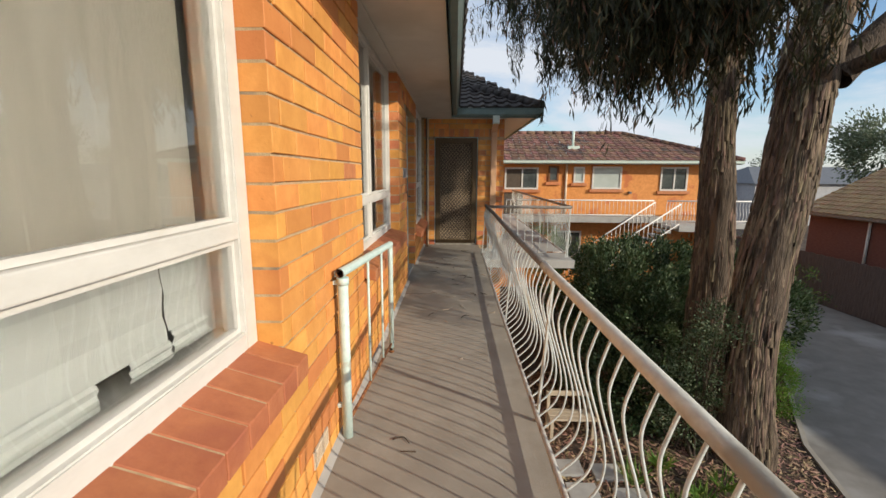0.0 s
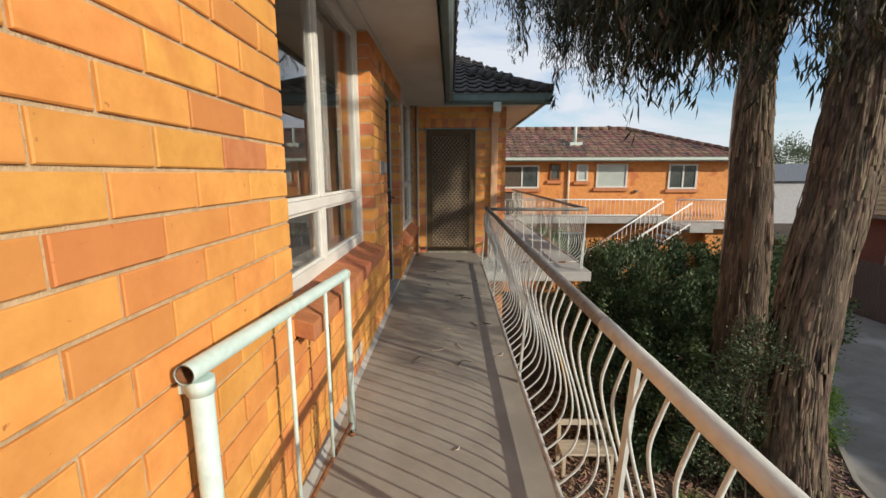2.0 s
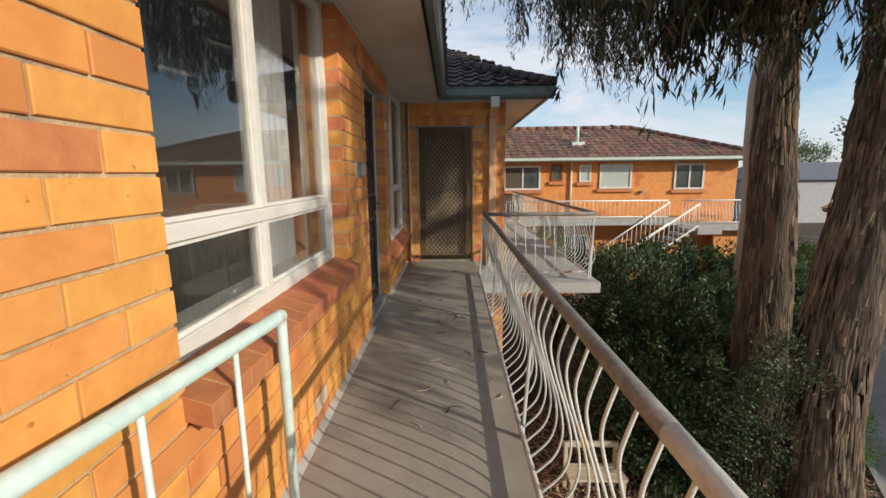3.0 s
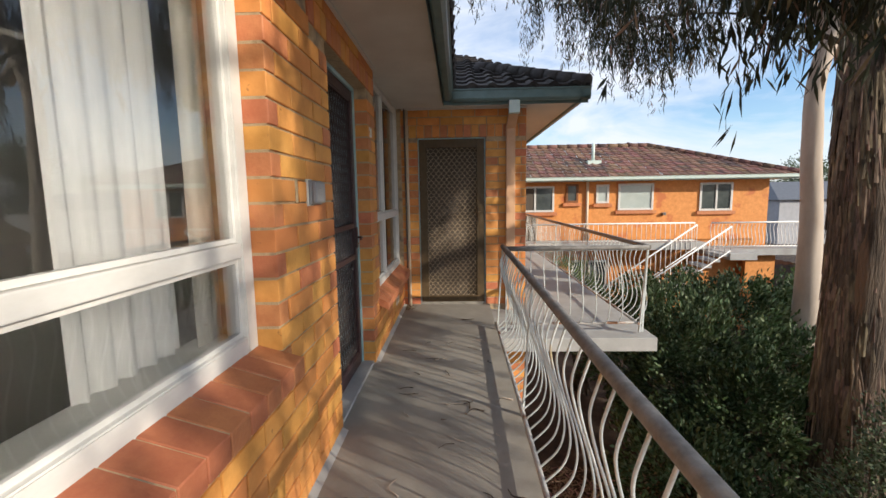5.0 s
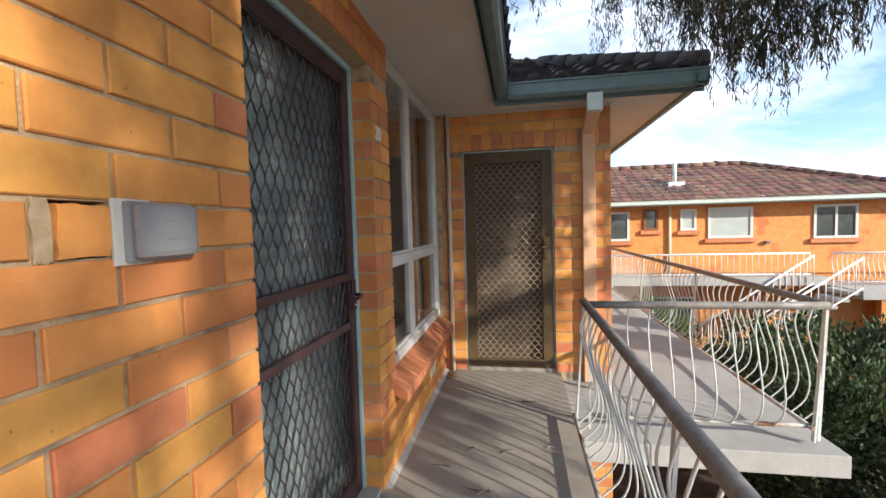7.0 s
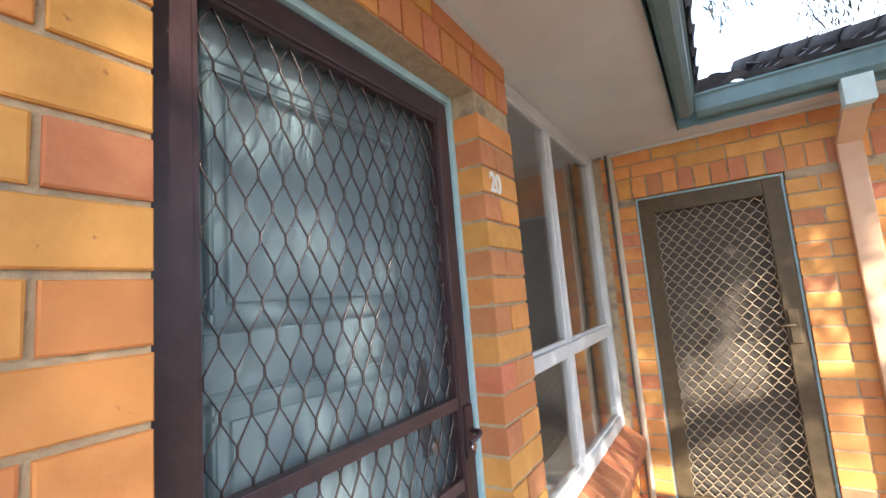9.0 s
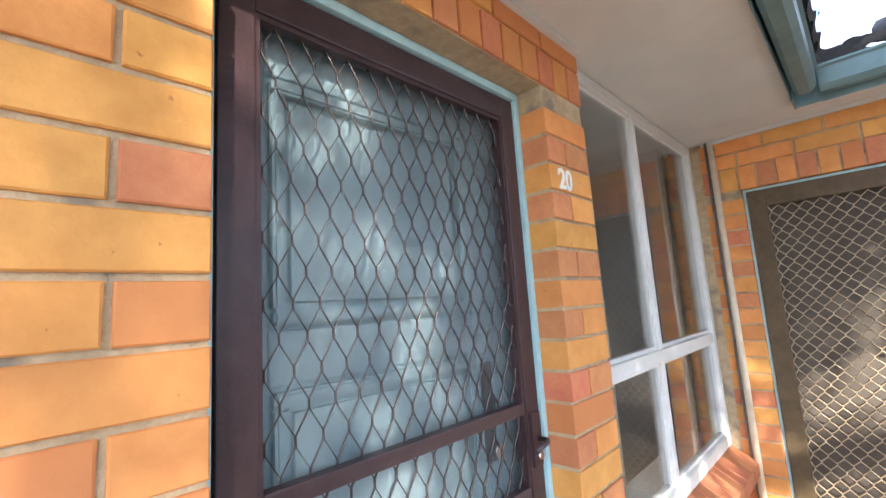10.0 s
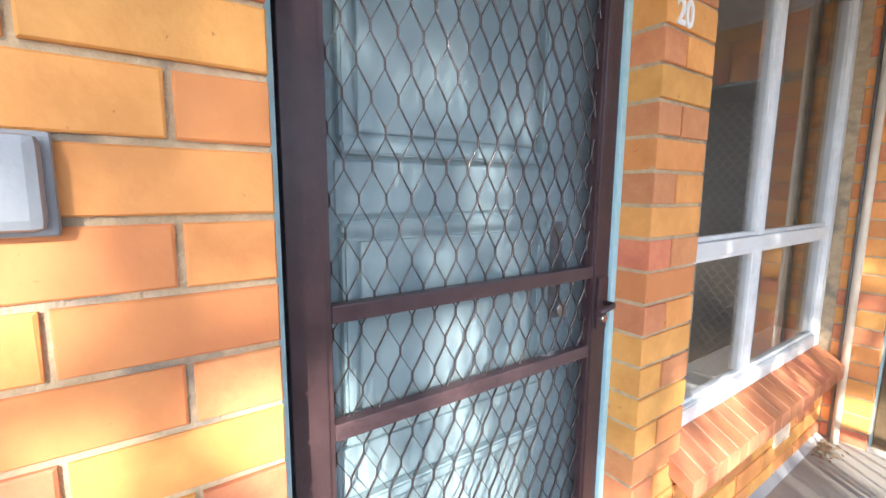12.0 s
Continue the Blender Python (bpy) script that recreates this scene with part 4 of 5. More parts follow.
part("collar", tube(bmesh.new(), [gp(0, .835), gp(0, .872)], .031, 14), AQUA, gate)
part("end_post", tube(bmesh.new(), [gp(.985, .02), gp(.985, .86), gp(.985, .915)], .019, 12), AQUA, gate)
for t in (.42, .73):
    part("bar", tube(bmesh.new(), [gp(t, .08), gp(t, .89)], .0085, 8), AQUA, gate)
part("bottom_bar", tube(bmesh.new(), [gp(.02, .075), gp(.985, .075)], .010, 6), RUST, gate, "rusted bottom bar")
part("foot", tube(bmesh.new(), [gp(.985, 0), gp(.985, .04)], .019, 12), RUST, gate, "rusted post foot")
for hz in (.835, .17):
    part("hinge_pin", boxes((-.646, -.60, 2.415, 2.435, hz, hz + .022)), AQUA, gate)

# ---- grounds ----
GZ = -3.75
ground = struct("ground", boxes((-400, 400, -400, 400, GZ - .5, GZ)), DIRT, "dark garden soil and leaf litter", "ground")
bm = bmesh.new()
edge = [(5.4, -60), (5.7, 4.5), (6.35, 6.7), (6.75, 8.0), (7.4, 9.1), (9.2, 12.0), (10.6, 15.0), (11.0, 19.0), (11.0, 30)]
right = [(14.7, -60), (14.7, 4.5), (14.7, 6.6), (14.7, 8.0), (14.7, 9.1), (14.7, 12.0), (14.7, 15.0), (14.7, 19.0), (14.7, 30)]
for z in (GZ + .004, GZ + .03):
    va, vb = [bm.verts.new((x, y, z)) for x, y in edge], [bm.verts.new((x, y, z)) for x, y in right]
    for i in range(len(edge) - 1):
        bm.faces.new((va[i], vb[i], vb[i + 1], va[i + 1]))
driveway = struct("road", bm, ASPHALT, "patchy grey asphalt driveway", "driveway")
bm = bmesh.new()
for (xa, ya), (xb, yb) in zip(edge, edge[1:]):
    d = Vector((xb - xa, yb - ya, 0)).normalized()
    sd = Vector((d.y, -d.x, 0)) * .045
    a, b = Vector((xa, ya, GZ)), Vector((xb, yb, GZ))
    vs = [bm.verts.new(p) for p in (a - sd, a + sd, b + sd, b - sd, a - sd + Vector((0, 0, .05)), a + sd + Vector((0, 0, .05)), b + sd + Vector((0, 0, .05)), b - sd + Vector((0, 0, .05)))]
    for f in ((4, 5, 6, 7), (0, 1, 5, 4), (1, 2, 6, 5), (2, 3, 7, 6), (3, 0, 4, 7)):
        bm.faces.new([vs[i] for i in f])
struct("kerb", bm, CONCRETE, "low concrete garden edging beside the driveway", "kerb")

# wood-chip mulch over the bed
rng = np.random.default_rng(3)
N = 14000
cx = rng.uniform(1.5, 8.2, N)
cy = rng.uniform(4.0, 11.0, N)
ok = cx < np.interp(cy, [e[1] for e in edge], [e[0] for e in edge]) - .08
cx, cy = cx[ok], cy[ok]
n = len(cx)
ang, ln, wd = rng.uniform(0, math.tau, n), rng.uniform(.025, .075, n), rng.uniform(.006, .016, n)
zz, tilt = GZ + rng.uniform(.004, .035, n), rng.uniform(-.02, .02, n)
ca, sa = np.cos(ang), np.sin(ang)
P = np.empty((n, 4, 3))
for k, (a, b) in enumerate(((-1, -1), (1, -1), (1, 1), (-1, 1))):
    P[:, k, 0] = cx + a * ln * ca - b * wd * sa
    P[:, k, 1] = cy + a * ln * sa + b * wd * ca
    P[:, k, 2] = zz + a * tilt + b * .003
me = bpy.data.meshes.new("mulch")
me.from_pydata(P.reshape(-1, 3).tolist(), [], np.arange(n * 4).reshape(-1, 4).tolist())
me.materials.append(MULCH)
tagged(new("mulch", me), "pinkish-brown wood chip mulch on the garden bed", "mulch", kind="stuff")

# ---- plants ----


def leaves_mesh(name, centres, downs, size, width, material, rng, droop=0.0):
    """Many narrow leaves: each a folded diamond about its centre, lying along its own way."""
    n = len(centres)
    d = downs + rng.normal(0, .35, (n, 3))
    d[:, 2] -= droop
    d /= np.linalg.norm(d, axis=1)[:, None]
    t = rng.normal(0, 1, (n, 3))
    s = np.cross(d, t)
    s /= np.linalg.norm(s, axis=1)[:, None] + 1e-9
    L = rng.uniform(.6, 1.3, n)[:, None] * size
    Wd = rng.uniform(.7, 1.2, n)[:, None] * width
    nn = np.cross(d, s)
    v = np.empty((n, 4, 3))
    v[:, 0] = centres - d * L / 2
    v[:, 1] = centres + s * Wd / 2 + nn * Wd * .12
    v[:, 2] = centres + d * L / 2
    v[:, 3] = centres - s * Wd / 2 + nn * Wd * .12
    me = bpy.data.meshes.new(name)
    me.from_pydata(v.reshape(-1, 3).tolist(), [], np.arange(n * 4).reshape(-1, 4).tolist())
    me.materials.append(material)
    return me


def trunk_mesh(pts, radii, material, seed=0, rough=.10, n_round=36, step=.09):
    """A limb along points with ridged, uneven bark."""
    P = smooth_pts(pts, 8)
    R = np.interp(np.linspace(0, 1, len(P)), np.linspace(0, 1, len(radii)), radii)
    vs, fs = [], []
    up = None
    for i, p in enumerate(P):
        d = (P[min(i + 1, len(P) - 1)] - P[max(i - 1, 0)]).normalized()
        if up is None:
            up = d.orthogonal().normalized()
        side = d.cross(up).normalized()
        up = side.cross(d).normalized()
        for k in range(n_round):
            a = k * math.tau / n_round
            w = side * math.cos(a) + up * math.sin(a)
            q = p + w * R[i]
            f = noise.noise(Vector((q.x * 9 + seed, q.y * 9, q.z * 1.1))) * rough * 1.1 + noise.noise(Vector((q.x * 3, q.y * 3 + seed, q.z * .8))) * rough * .9
            vs.append(p + w * R[i] * (1 + f))
    for i in range(len(P) - 1):
        for k in range(n_round):
            a, b = i * n_round + k, i * n_round + (k + 1) % n_round
            fs.append((a, b, b + n_round, a + n_round))
    return pydata("trunk", vs, fs, material, True)


def bark_strips(pts, radii, count, seed, length=(.12, .5)):
    """Loose strips of bark that hang off a trunk."""
    rng = random.Random(seed)
    P = smooth_pts(pts, 8)
    R = np.interp(np.linspace(0, 1, len(P)), np.linspace(0, 1, len(radii)), radii)
    vs, fs = [], []
    for _ in range(count):
        i = rng.randrange(1, len(P) - 1)
        p = P[i].lerp(P[i + 1], rng.random())
        a = rng.uniform(0, math.tau)
        w = Vector((math.cos(a), math.sin(a), 0))
        t = Vector((-w.y, w.x, 0))
        L, wd, off = rng.uniform(*length), rng.uniform(.008, .03), rng.uniform(.0, .035)
        lean = (P[min(i + 1, len(P) - 1)] - P[i - 1]).normalized()
        lean = -lean * L + t * rng.uniform(-.05, .05)
        b = len(vs)
        for s, o in ((0, -.01), (.5, off * .5), (1, off)):
            c = p + w * (R[i] * 1.02 + o) + lean * s
            vs += [c - t * wd, c + w * .008, c + t * wd]
        for r in range(2):
            for q in range(2):
                k = b + r * 3 + q
                fs.append((k, k + 1, k + 4, k + 3))
    return pydata("loose_bark", vs, fs, BARK_STRIP)


def gum_crown(tree, limbs, seed, strands, per, leaf=.19, wide=.026):
    """Hanging strands of long leaves from limbs, sub-branches and twigs."""
    rng = np.random.default_rng(seed)
    rr = random.Random(seed)
    twig = bmesh.new()
    cent, down = [], []
    for limb in limbs:
        P = smooth_pts(limb["pts"], 5)
        count = int(strands * .52 * limb["share"])
        for i in range(count):
            p = P[int(len(P) * (limb.get("from", .25) + (1 - limb.get("from", .25)) * rr.random() ** .8) * .999)]
            spread = limb.get("spread", 1.0)
            q = p + Vector((rr.gauss(0, spread), rr.gauss(0, spread), rr.gauss(0, spread * .55)))
            if i % 2 == 0:
                mid = p.lerp(q, .5) + Vector((0, 0, .12))
                tube(twig, smooth_pts([p, mid, q], 3), .012, 4, caps=False, r2=.004)
            for s in range(rr.randrange(4, 9)):
                drop = rr.uniform(*limb.get("drop", (.25, .8)))
                o = q + Vector((rr.gauss(0, .13), rr.gauss(0, .13), rr.gauss(0, .10)))
                m = int(per * drop / .5)
                ts = rng.random(m)
                sway = rng.normal(0, .07, 2)
                c = np.stack([o.x + sway[0] * ts + rng.normal(0, .035, m), o.y + sway[1] * ts + rng.normal(0, .035, m), o.z - drop * ts], 1)
                cent.append(c)
                down.append(np.tile([sway[0], sway[1], -1.0], (m, 1)))
    tagged(part("twig", twig, BARK, tree, "thin bare twigs"), kind="stuff")
    c, d = np.concatenate(cent), np.concatenate(down)
    pick = rng.random(len(c)) < .12
    tagged(part("crown", leaves_mesh("crown", c[~pick], d[~pick], leaf, wide, LEAF_GUM, rng), None, tree, "drooping grey-green gum leaves"), kind="stuff")
    tagged(part("dry_leaves", leaves_mesh("dry_leaves", c[pick], d[pick], leaf, wide * .9, LEAF_DRY, rng), None, tree, "hanging dry brown leaves"), kind="stuff")


# gum nearest the driveway: shaggy trunk; LA[4] to LA[8] are unseen limbs added for shade
T2 = [(5.36, 7.7, GZ - .1), (5.20, 7.62, -2.5), (5.14, 7.6, -1.4), (5.23, 7.6, .1), (5.38, 7.6, 1.25), (5.45, 7.6, 2.43), (5.60, 7.7, 3.5), (5.92, 7.8, 4.3), (6.5, 8.0, 5.8), (7.0, 8.2, 7.6)]
R2 = [.52, .41, .38, .37, .36, .35, .35, .33, .25, .15]
gum_a = empty("gum_tree", (5.42, 7.68, GZ), "large eucalypt with a leaning trunk of shaggy brown bark", "tree", group="gum trees")
part("trunk", trunk_mesh(T2, R2, BARK, 3, .17), None, gum_a, "shaggy stringy brown bark")
tagged(part("loose_bark", bark_strips(T2, R2, 3000, 4, (.2, .9)), None, gum_a), kind="stuff")
LA = [dict(pts=[(5.9, 7.6, 2.9), (6.8, 7.6, 3.9), (8.0, 7.9, 4.7), (9.2, 8.2, 5.0)], r=[.24, .16, .10, .05], share=.008, spread=.5),
      dict(pts=[(5.75, 7.55, 2.6), (4.9, 6.9, 3.5), (3.6, 6.3, 4.0), (2.0, 6.0, 4.25)], r=[.16, .10, .07, .03], share=.5, spread=.5, drop=(.4, 1.7)),
      dict(pts=[(6.0, 7.7, 3.4), (5.2, 7.4, 4.4), (3.6, 7.2, 5.2), (1.7, 7.7, 5.5)], r=[.13, .09, .06, .03], share=.36, spread=.6, drop=(.4, 1.2)),
      dict(pts=[(6.3, 7.8, 4.4), (7.0, 8.8, 5.6), (8.0, 9.8, 6.6)], r=[.2, .14, .08], share=.008, spread=.7),
      # next two limbs stay out of view, added to shade end wall and floor
      dict(pts=[(6.3, 7.8, 4.4), (6.0, 5.5, 5.6), (6.0, 4.0, 5.5), (6.05, 2.2, 5.3)], r=[.16, .12, .08, .04], share=.24, spread=.55, drop=(.4, 1.0)),
      dict(pts=[(6.0, 7.5, 3.0), (6.3, 5.2, 3.5), (6.2, 3.4, 3.5), (6.1, 1.2, 3.1)], r=[.12, .09, .07, .05], share=.085, spread=.2, drop=(.15, .5))]
# unseen limb added to block sun on the wall around door 20
LA += [dict(pts=[(6.0, 3.4, 5.5), (6.05, 2.9, 5.6), (6.05, 2.2, 5.6), (6.05, 1.2, 5.5)], r=[.06, .05, .04, .03], share=.045, spread=.28, drop=(1.0, 2.4))]
# two more unseen limbs, their leaves thinned to dapple sunlight on the wall
LA += [dict(pts=[(6.0, 5.2, 5.2), (6.05, 4.2, 4.6), (6.05, 2.4, 4.4), (6.05, .2, 4.2)], r=[.05, .045, .04, .025], share=.042, spread=.27, drop=(.4, 1.3)),
       dict(pts=[(6.0, 5.2, 5.2), (6.5, 4.4, 5.2), (6.6, 2.4, 5.25), (6.6, -.1, 5.3)], r=[.05, .045, .04, .025], share=.05, spread=.27, drop=(.3, 1.0))]
LA[7]["from"] = LA[8]["from"] = .45
LA[1]["from"] = LA[2]["from"] = .70
LA[4]["from"], LA[5]["from"], LA[6]["from"] = .45, .4, .0
for l in LA:
    part("limb", trunk_mesh(l["pts"], l["r"], BARK, 7, .08, 14), None, gum_a)
gum_crown(gum_a, LA, 11, 760, 15)

# gum behind the shrubs
T1 = [(5.22, 9.0, GZ - .1), (5.20, 9.0, -1.8), (5.18, 9.0, -.4), (5.13, 9.0, .8), (5.03, 9.0, 2.0), (5.02, 9.05, 3.2), (5.0, 9.2, 4.8), (4.9, 9.5, 7.0)]
R1 = [.48, .38, .34, .31, .265, .23, .20, .13]
gum_b = empty("gum_tree", (5.0, 9.0, GZ), "tall eucalypt with fibrous dark bark behind the shrub", "tree", group="gum trees")
part("trunk", trunk_mesh(T1, R1, BARK, 9, .15), None, gum_b, "fibrous dark brown bark")
tagged(part("loose_bark", bark_strips(T1, R1, 1900, 14, (.2, .9)), None, gum_b), kind="stuff")
LB = [dict(pts=[(5.2, 9.1, 3.0), (4.5, 10.0, 3.8), (3.8, 10.8, 4.2), (3.0, 11.6, 4.3)], r=[.04, .02, .012, .008], share=.22, spread=.42, drop=(.3, .9)),
      dict(pts=[(5.1, 9.2, 4.4), (4.0, 10.2, 5.2), (2.8, 11.0, 5.6), (1.6, 11.6, 5.6)], r=[.09, .07, .05, .025], share=.34, spread=.6, drop=(.3, 1.0)),
      dict(pts=[(5.0, 9.3, 5.0), (4.6, 10.6, 5.8), (3.8, 12.0, 5.9), (2.8, 13.0, 5.6)], r=[.09, .07, .05, .025], share=.3, spread=.7, drop=(.3, 1.0)),
      dict(pts=[(5.2, 9.0, 3.4), (5.8, 9.6, 4.6), (6.6, 10.4, 5.6)], r=[.13, .10, .06], share=.012, spread=.6)]
LB[0]["from"], LB[1]["from"], LB[2]["from"] = .58, .4, .5
for l in LB:
    part("limb", trunk_mesh(l["pts"], l["r"], BARK, 5, .08, 14), None, gum_b)
gum_crown(gum_b, LB, 21, 540, 14, .15, .019)

T3 = [(6.5, 11.4, GZ - .1), (6.48, 11.4, -.5), (6.42, 11.4, 1.0), (6.33, 11.4, 2.2), (6.45, 11.5, 3.6), (7.2, 11.6, 5.5), (7.5, 11.8, 7.5)]
R3 = [.26, .20, .17, .155, .14, .12, .08]
gum_c = empty("gum_tree", (6.6, 11.4, GZ), "smooth pale-barked eucalypt behind the others", "tree", group="gum trees")
part("trunk", trunk_mesh(T3, R3, BARK_PALE, 12, .06), None, gum_c, "smooth pale tan bark")
LC = [dict(pts=[(6.9, 11.5, 3.6), (6.2, 11.9, 5.0), (5.2, 12.4, 5.9), (4.2, 13.0, 6.2)], r=[.12, .09, .06, .03], share=.5, spread=.65),
      dict(pts=[(7.1, 11.6, 5.0), (7.8, 11.4, 5.8), (8.8, 11.2, 6.4)], r=[.13, .09, .05], share=.05, spread=.7)]
for l in LC:
    part("limb", trunk_mesh(l["pts"], l["r"], BARK_PALE, 6, .05, 14), None, gum_c)
gum_crown(gum_c, LC, 31, 240, 14, .15, .019)


def shrub(name, lobes, count, seed, leaf, size, width, label, base, stems=6, second=None):
    """Leaves gathered on the shells of several lobes, in clumps, over a few stems."""
    rng = np.random.default_rng(seed)
    sh = empty(name, base, label, "shrub")
    st = bmesh.new()
    cent, dirs = [], []
    vol = np.array([l[3] * l[4] * l[5] for l in lobes]) ** .67
    share = (vol / vol.sum() * count).astype(int)
    for (x, y, z, rx, ry, rz), m in zip(lobes, share):
        k = max(6, m // 60)
        u = rng.normal(0, 1, (k, 3))
        u /= np.linalg.norm(u, axis=1)[:, None]
        rad = rng.uniform(.62, 1.05, k)[:, None]
        cl = u * rad * np.array([rx, ry, rz]) + np.array([x, y, z])
        which = rng.integers(0, k, m)
        off = rng.normal(0, .095, (m, 3))
        c = cl[which] + off
        cent.append(c)
        dirs.append(u[which] * .9 + np.array([0, 0, .35]))
        for j in range(min(stems, k)):
            tube(st, smooth_pts([(base[0] + rng.normal(0, .15), base[1] + rng.normal(0, .15), base[2]), ((base[0] + cl[j][0]) / 2, (base[1] + cl[j][1]) / 2, (base[2] + cl[j][2]) / 2 + .2), tuple(cl[j])], 4), .025, 5, caps=False, r2=.006)
    part("stem", st, BARK, sh)
    c, d = np.concatenate(cent), np.concatenate(dirs)
    c[:, 2] = np.maximum(c[:, 2], GZ + .03)
    pick = rng.random(len(c)) < .38
    if second is None:
        pick[:] = False
    tagged(part("foliage", leaves_mesh("foliage", c[~pick], d[~pick], size, width, leaf, rng), None, sh), kind="stuff")
    if second is not None:
        tagged(part("pale_foliage", leaves_mesh("pale_foliage", c[pick], d[pick], size, width, second, rng), None, sh), kind="stuff")
    return sh


shrub("shrub", [(4.0, 10.6, -1.9, 1.3, 1.2, 1.45), (5.0, 11.8, -1.4, 1.3, 1.3, 1.1), (3.4, 11.4, -1.5, 1.1, 1.2, 1.1), (4.5, 9.7, -2.4, 1.1, 1.0, 1.4), (3.2, 9.3, -2.7, 1.0, 1.0, 1.0), (5.6, 10.6, -1.9, 1.0, 1.0, 1.2), (3.6, 8.6, -2.9, .9, .8, .9)], 46000, 51, LEAF_SHRUB, .105, .046, "large dense dark green shrub beside the walkway", (4.2, 10.4, GZ), second=LEAF_SHRUB_PALE)
shrub("shrub", [(4.55, 7.6, -1.25, .42, .4, .5), (4.5, 7.8, -2.0, .55, .5, .7), (4.4, 7.9, -2.9, .6, .5, .7)], 9000, 52, LEAF_GREY, .055, .026, "grey-green leafy shrub against the trunk", (4.5, 7.8, GZ), second=LEAF_SHRUB)
shrub("shrub", [(7.2, 9.6, -3.15, .5, .5, .55), (7.35, 10.1, -2.75, .5, .5, .6), (7.05, 9.2, -3.4, .42, .42, .35)], 7500, 53, LEAF_BRIGHT, .065, .024, "bright green low shrub beside the driveway", (7.15, 9.5, GZ))
shrub("shrub", [(6.4, 12.8, -1.3, 1.3, 1.2, 1.0), (7.8, 13.0, -1.5, 1.2, 1.1, 1.0), (5.2, 13.8, -1.4, 1.5, 1.2, .9), (8.4, 11.6, -2.2, 1.0, 1.0, 1.0), (7.0, 11.2, -2.3, 1.0, .9, 1.1)], 30000, 54, LEAF_SHRUB, .115, .05, "wide dark green hedge of shrubs in the garden", (6.8, 12.6, GZ), second=LEAF_SHRUB_PALE)
shrub("shrub", [(9.6, 14.4, -1.4, 1.0, 1.0, 1.0), (8.8, 13.6, -1.8, .9, .8, .9), (10.2, 13.4, -2.2, .9, .9, .9)], 9000, 55, LEAF_SHRUB, .075, .03, "green shrub near the far fence", (9.4, 13.8, GZ), second=LEAF_BRIGHT)
shrub("flowering_shrub", [(3.0, 14.6, -1.1, .8, .8, .8), (3.7, 13.6, -1.5, .6, .6, .6), (2.6, 12.8, -1.6, .5, .6, .6)], 5200, 56, LEAF_BRIGHT, .07, .028, "yellow-green flowering shrub below the far landing", (3.2, 14.2, GZ), second=LEAF_SHRUB_PALE)
rngp = np.random.default_rng(8)
for bx, by, s in ((3.3, 6.0, .5), (3.9, 6.4, .4), (3.0, 6.8, .45), (4.4, 6.7, .45), (3.6, 7.2, .4)):
    m = 60
    ang = rngp.uniform(0, math.tau, m)
    c = np.stack([bx + np.cos(ang) * s * .35, by + np.sin(ang) * s * .35, np.full(m, GZ + s * .45)], 1)
    d = np.stack([np.cos(ang) * .7, np.sin(ang) * .7, np.full(m, .8)], 1)
    tagged(new("strap_leaf_plant", leaves_mesh("strap_leaf_plant", c, d, s, .03, LEAF_BRIGHT, rngp)), "low strap-leaved plant in the garden bed", "plant", group="strap-leaved plants")


# ---- garden bench below the walkway ----
bench = empty("bench", (2.3, 8.2, GZ), "weathered pale timber bench under the walkway", "bench")
part("seat", boxes((1.85, 2.75, 8.02, 8.14, GZ + .42, GZ + .46), (1.85, 2.75, 8.16, 8.28, GZ + .42, GZ + .46), (1.85, 2.75, 8.30, 8.42, GZ + .42, GZ + .46), bevel=.006), TIMBER_PALE, bench)
part("backrest", boxes((1.85, 2.75, 8.45, 8.49, GZ + .72, GZ + .82), bevel=.006), TIMBER_PALE, bench)
for x in (1.87, 2.67):
    part("leg", boxes((x, x + .06, 8.43, 8.49, GZ, GZ + .82), bevel=.004), TIMBER_PALE, bench)
    part("leg", boxes((x, x + .06, 8.04, 8.10, GZ, GZ + .42), bevel=.004), TIMBER_PALE, bench)
for i, (x, y) in enumerate(((1.75, 7.0), (2.4, 6.9), (1.85, 6.4), (2.6, 6.3))):
    tagged(part("stepping_stone", boxes((x, x + .5, y, y + .42, GZ, GZ + .05), bevel=.012), CONCRETE_PALE), "pale square concrete stepping stone", "stepping stone", group="stepping stones")


# ---- far building ----
FY = 18.9
far_house = empty("apartment_building", (5, FY, GZ), "two-storey orange brick apartment building with a red-brown tiled hip roof", "building")
part("wall", boxes((-6, 11.24, FY, FY + .24, -3.75, 2.05), (11.0, 11.24, FY + .24, 26, -3.75, 2.05)), BRICK_FAR, far_house, "sunlit orange brick wall")
bm = gutter(bmesh.new(), (-6, FY - .55, 1.86), (11.86, FY - .55, 1.86), (0, -1, 0))
gutter(bm, (11.76, FY - .6, 1.86), (11.76, 26, 1.86), (1, 0, 0))
part("gutter", bm, GUTTER_PALE, far_house, "pale green gutter")
part("soffit", boxes((-6, 11.8, FY - .55, FY, 1.87, 1.89), (11.24, 11.8, FY, 26, 1.87, 1.89)), SOFFIT, far_house)
part("roof", tiled_slope((-6, FY - .62, 2.0), (1, 0, 0), (0, 1, .42), 60, 11, .30, .34, TILE_RED, lambda u, v: v * .92 < (17.9 - u) * .813, .03), None, far_house, "lapped red-brown roof tiles")
part("roof", tiled_slope((11.9, FY - .62, 2.0), (0, 1, 0), (-1, 0, .341), 24, 14, .30, .34, TILE_RED, lambda u, v: v * .945 < u * 1.23, .03), None, far_house)
bm = bmesh.new()
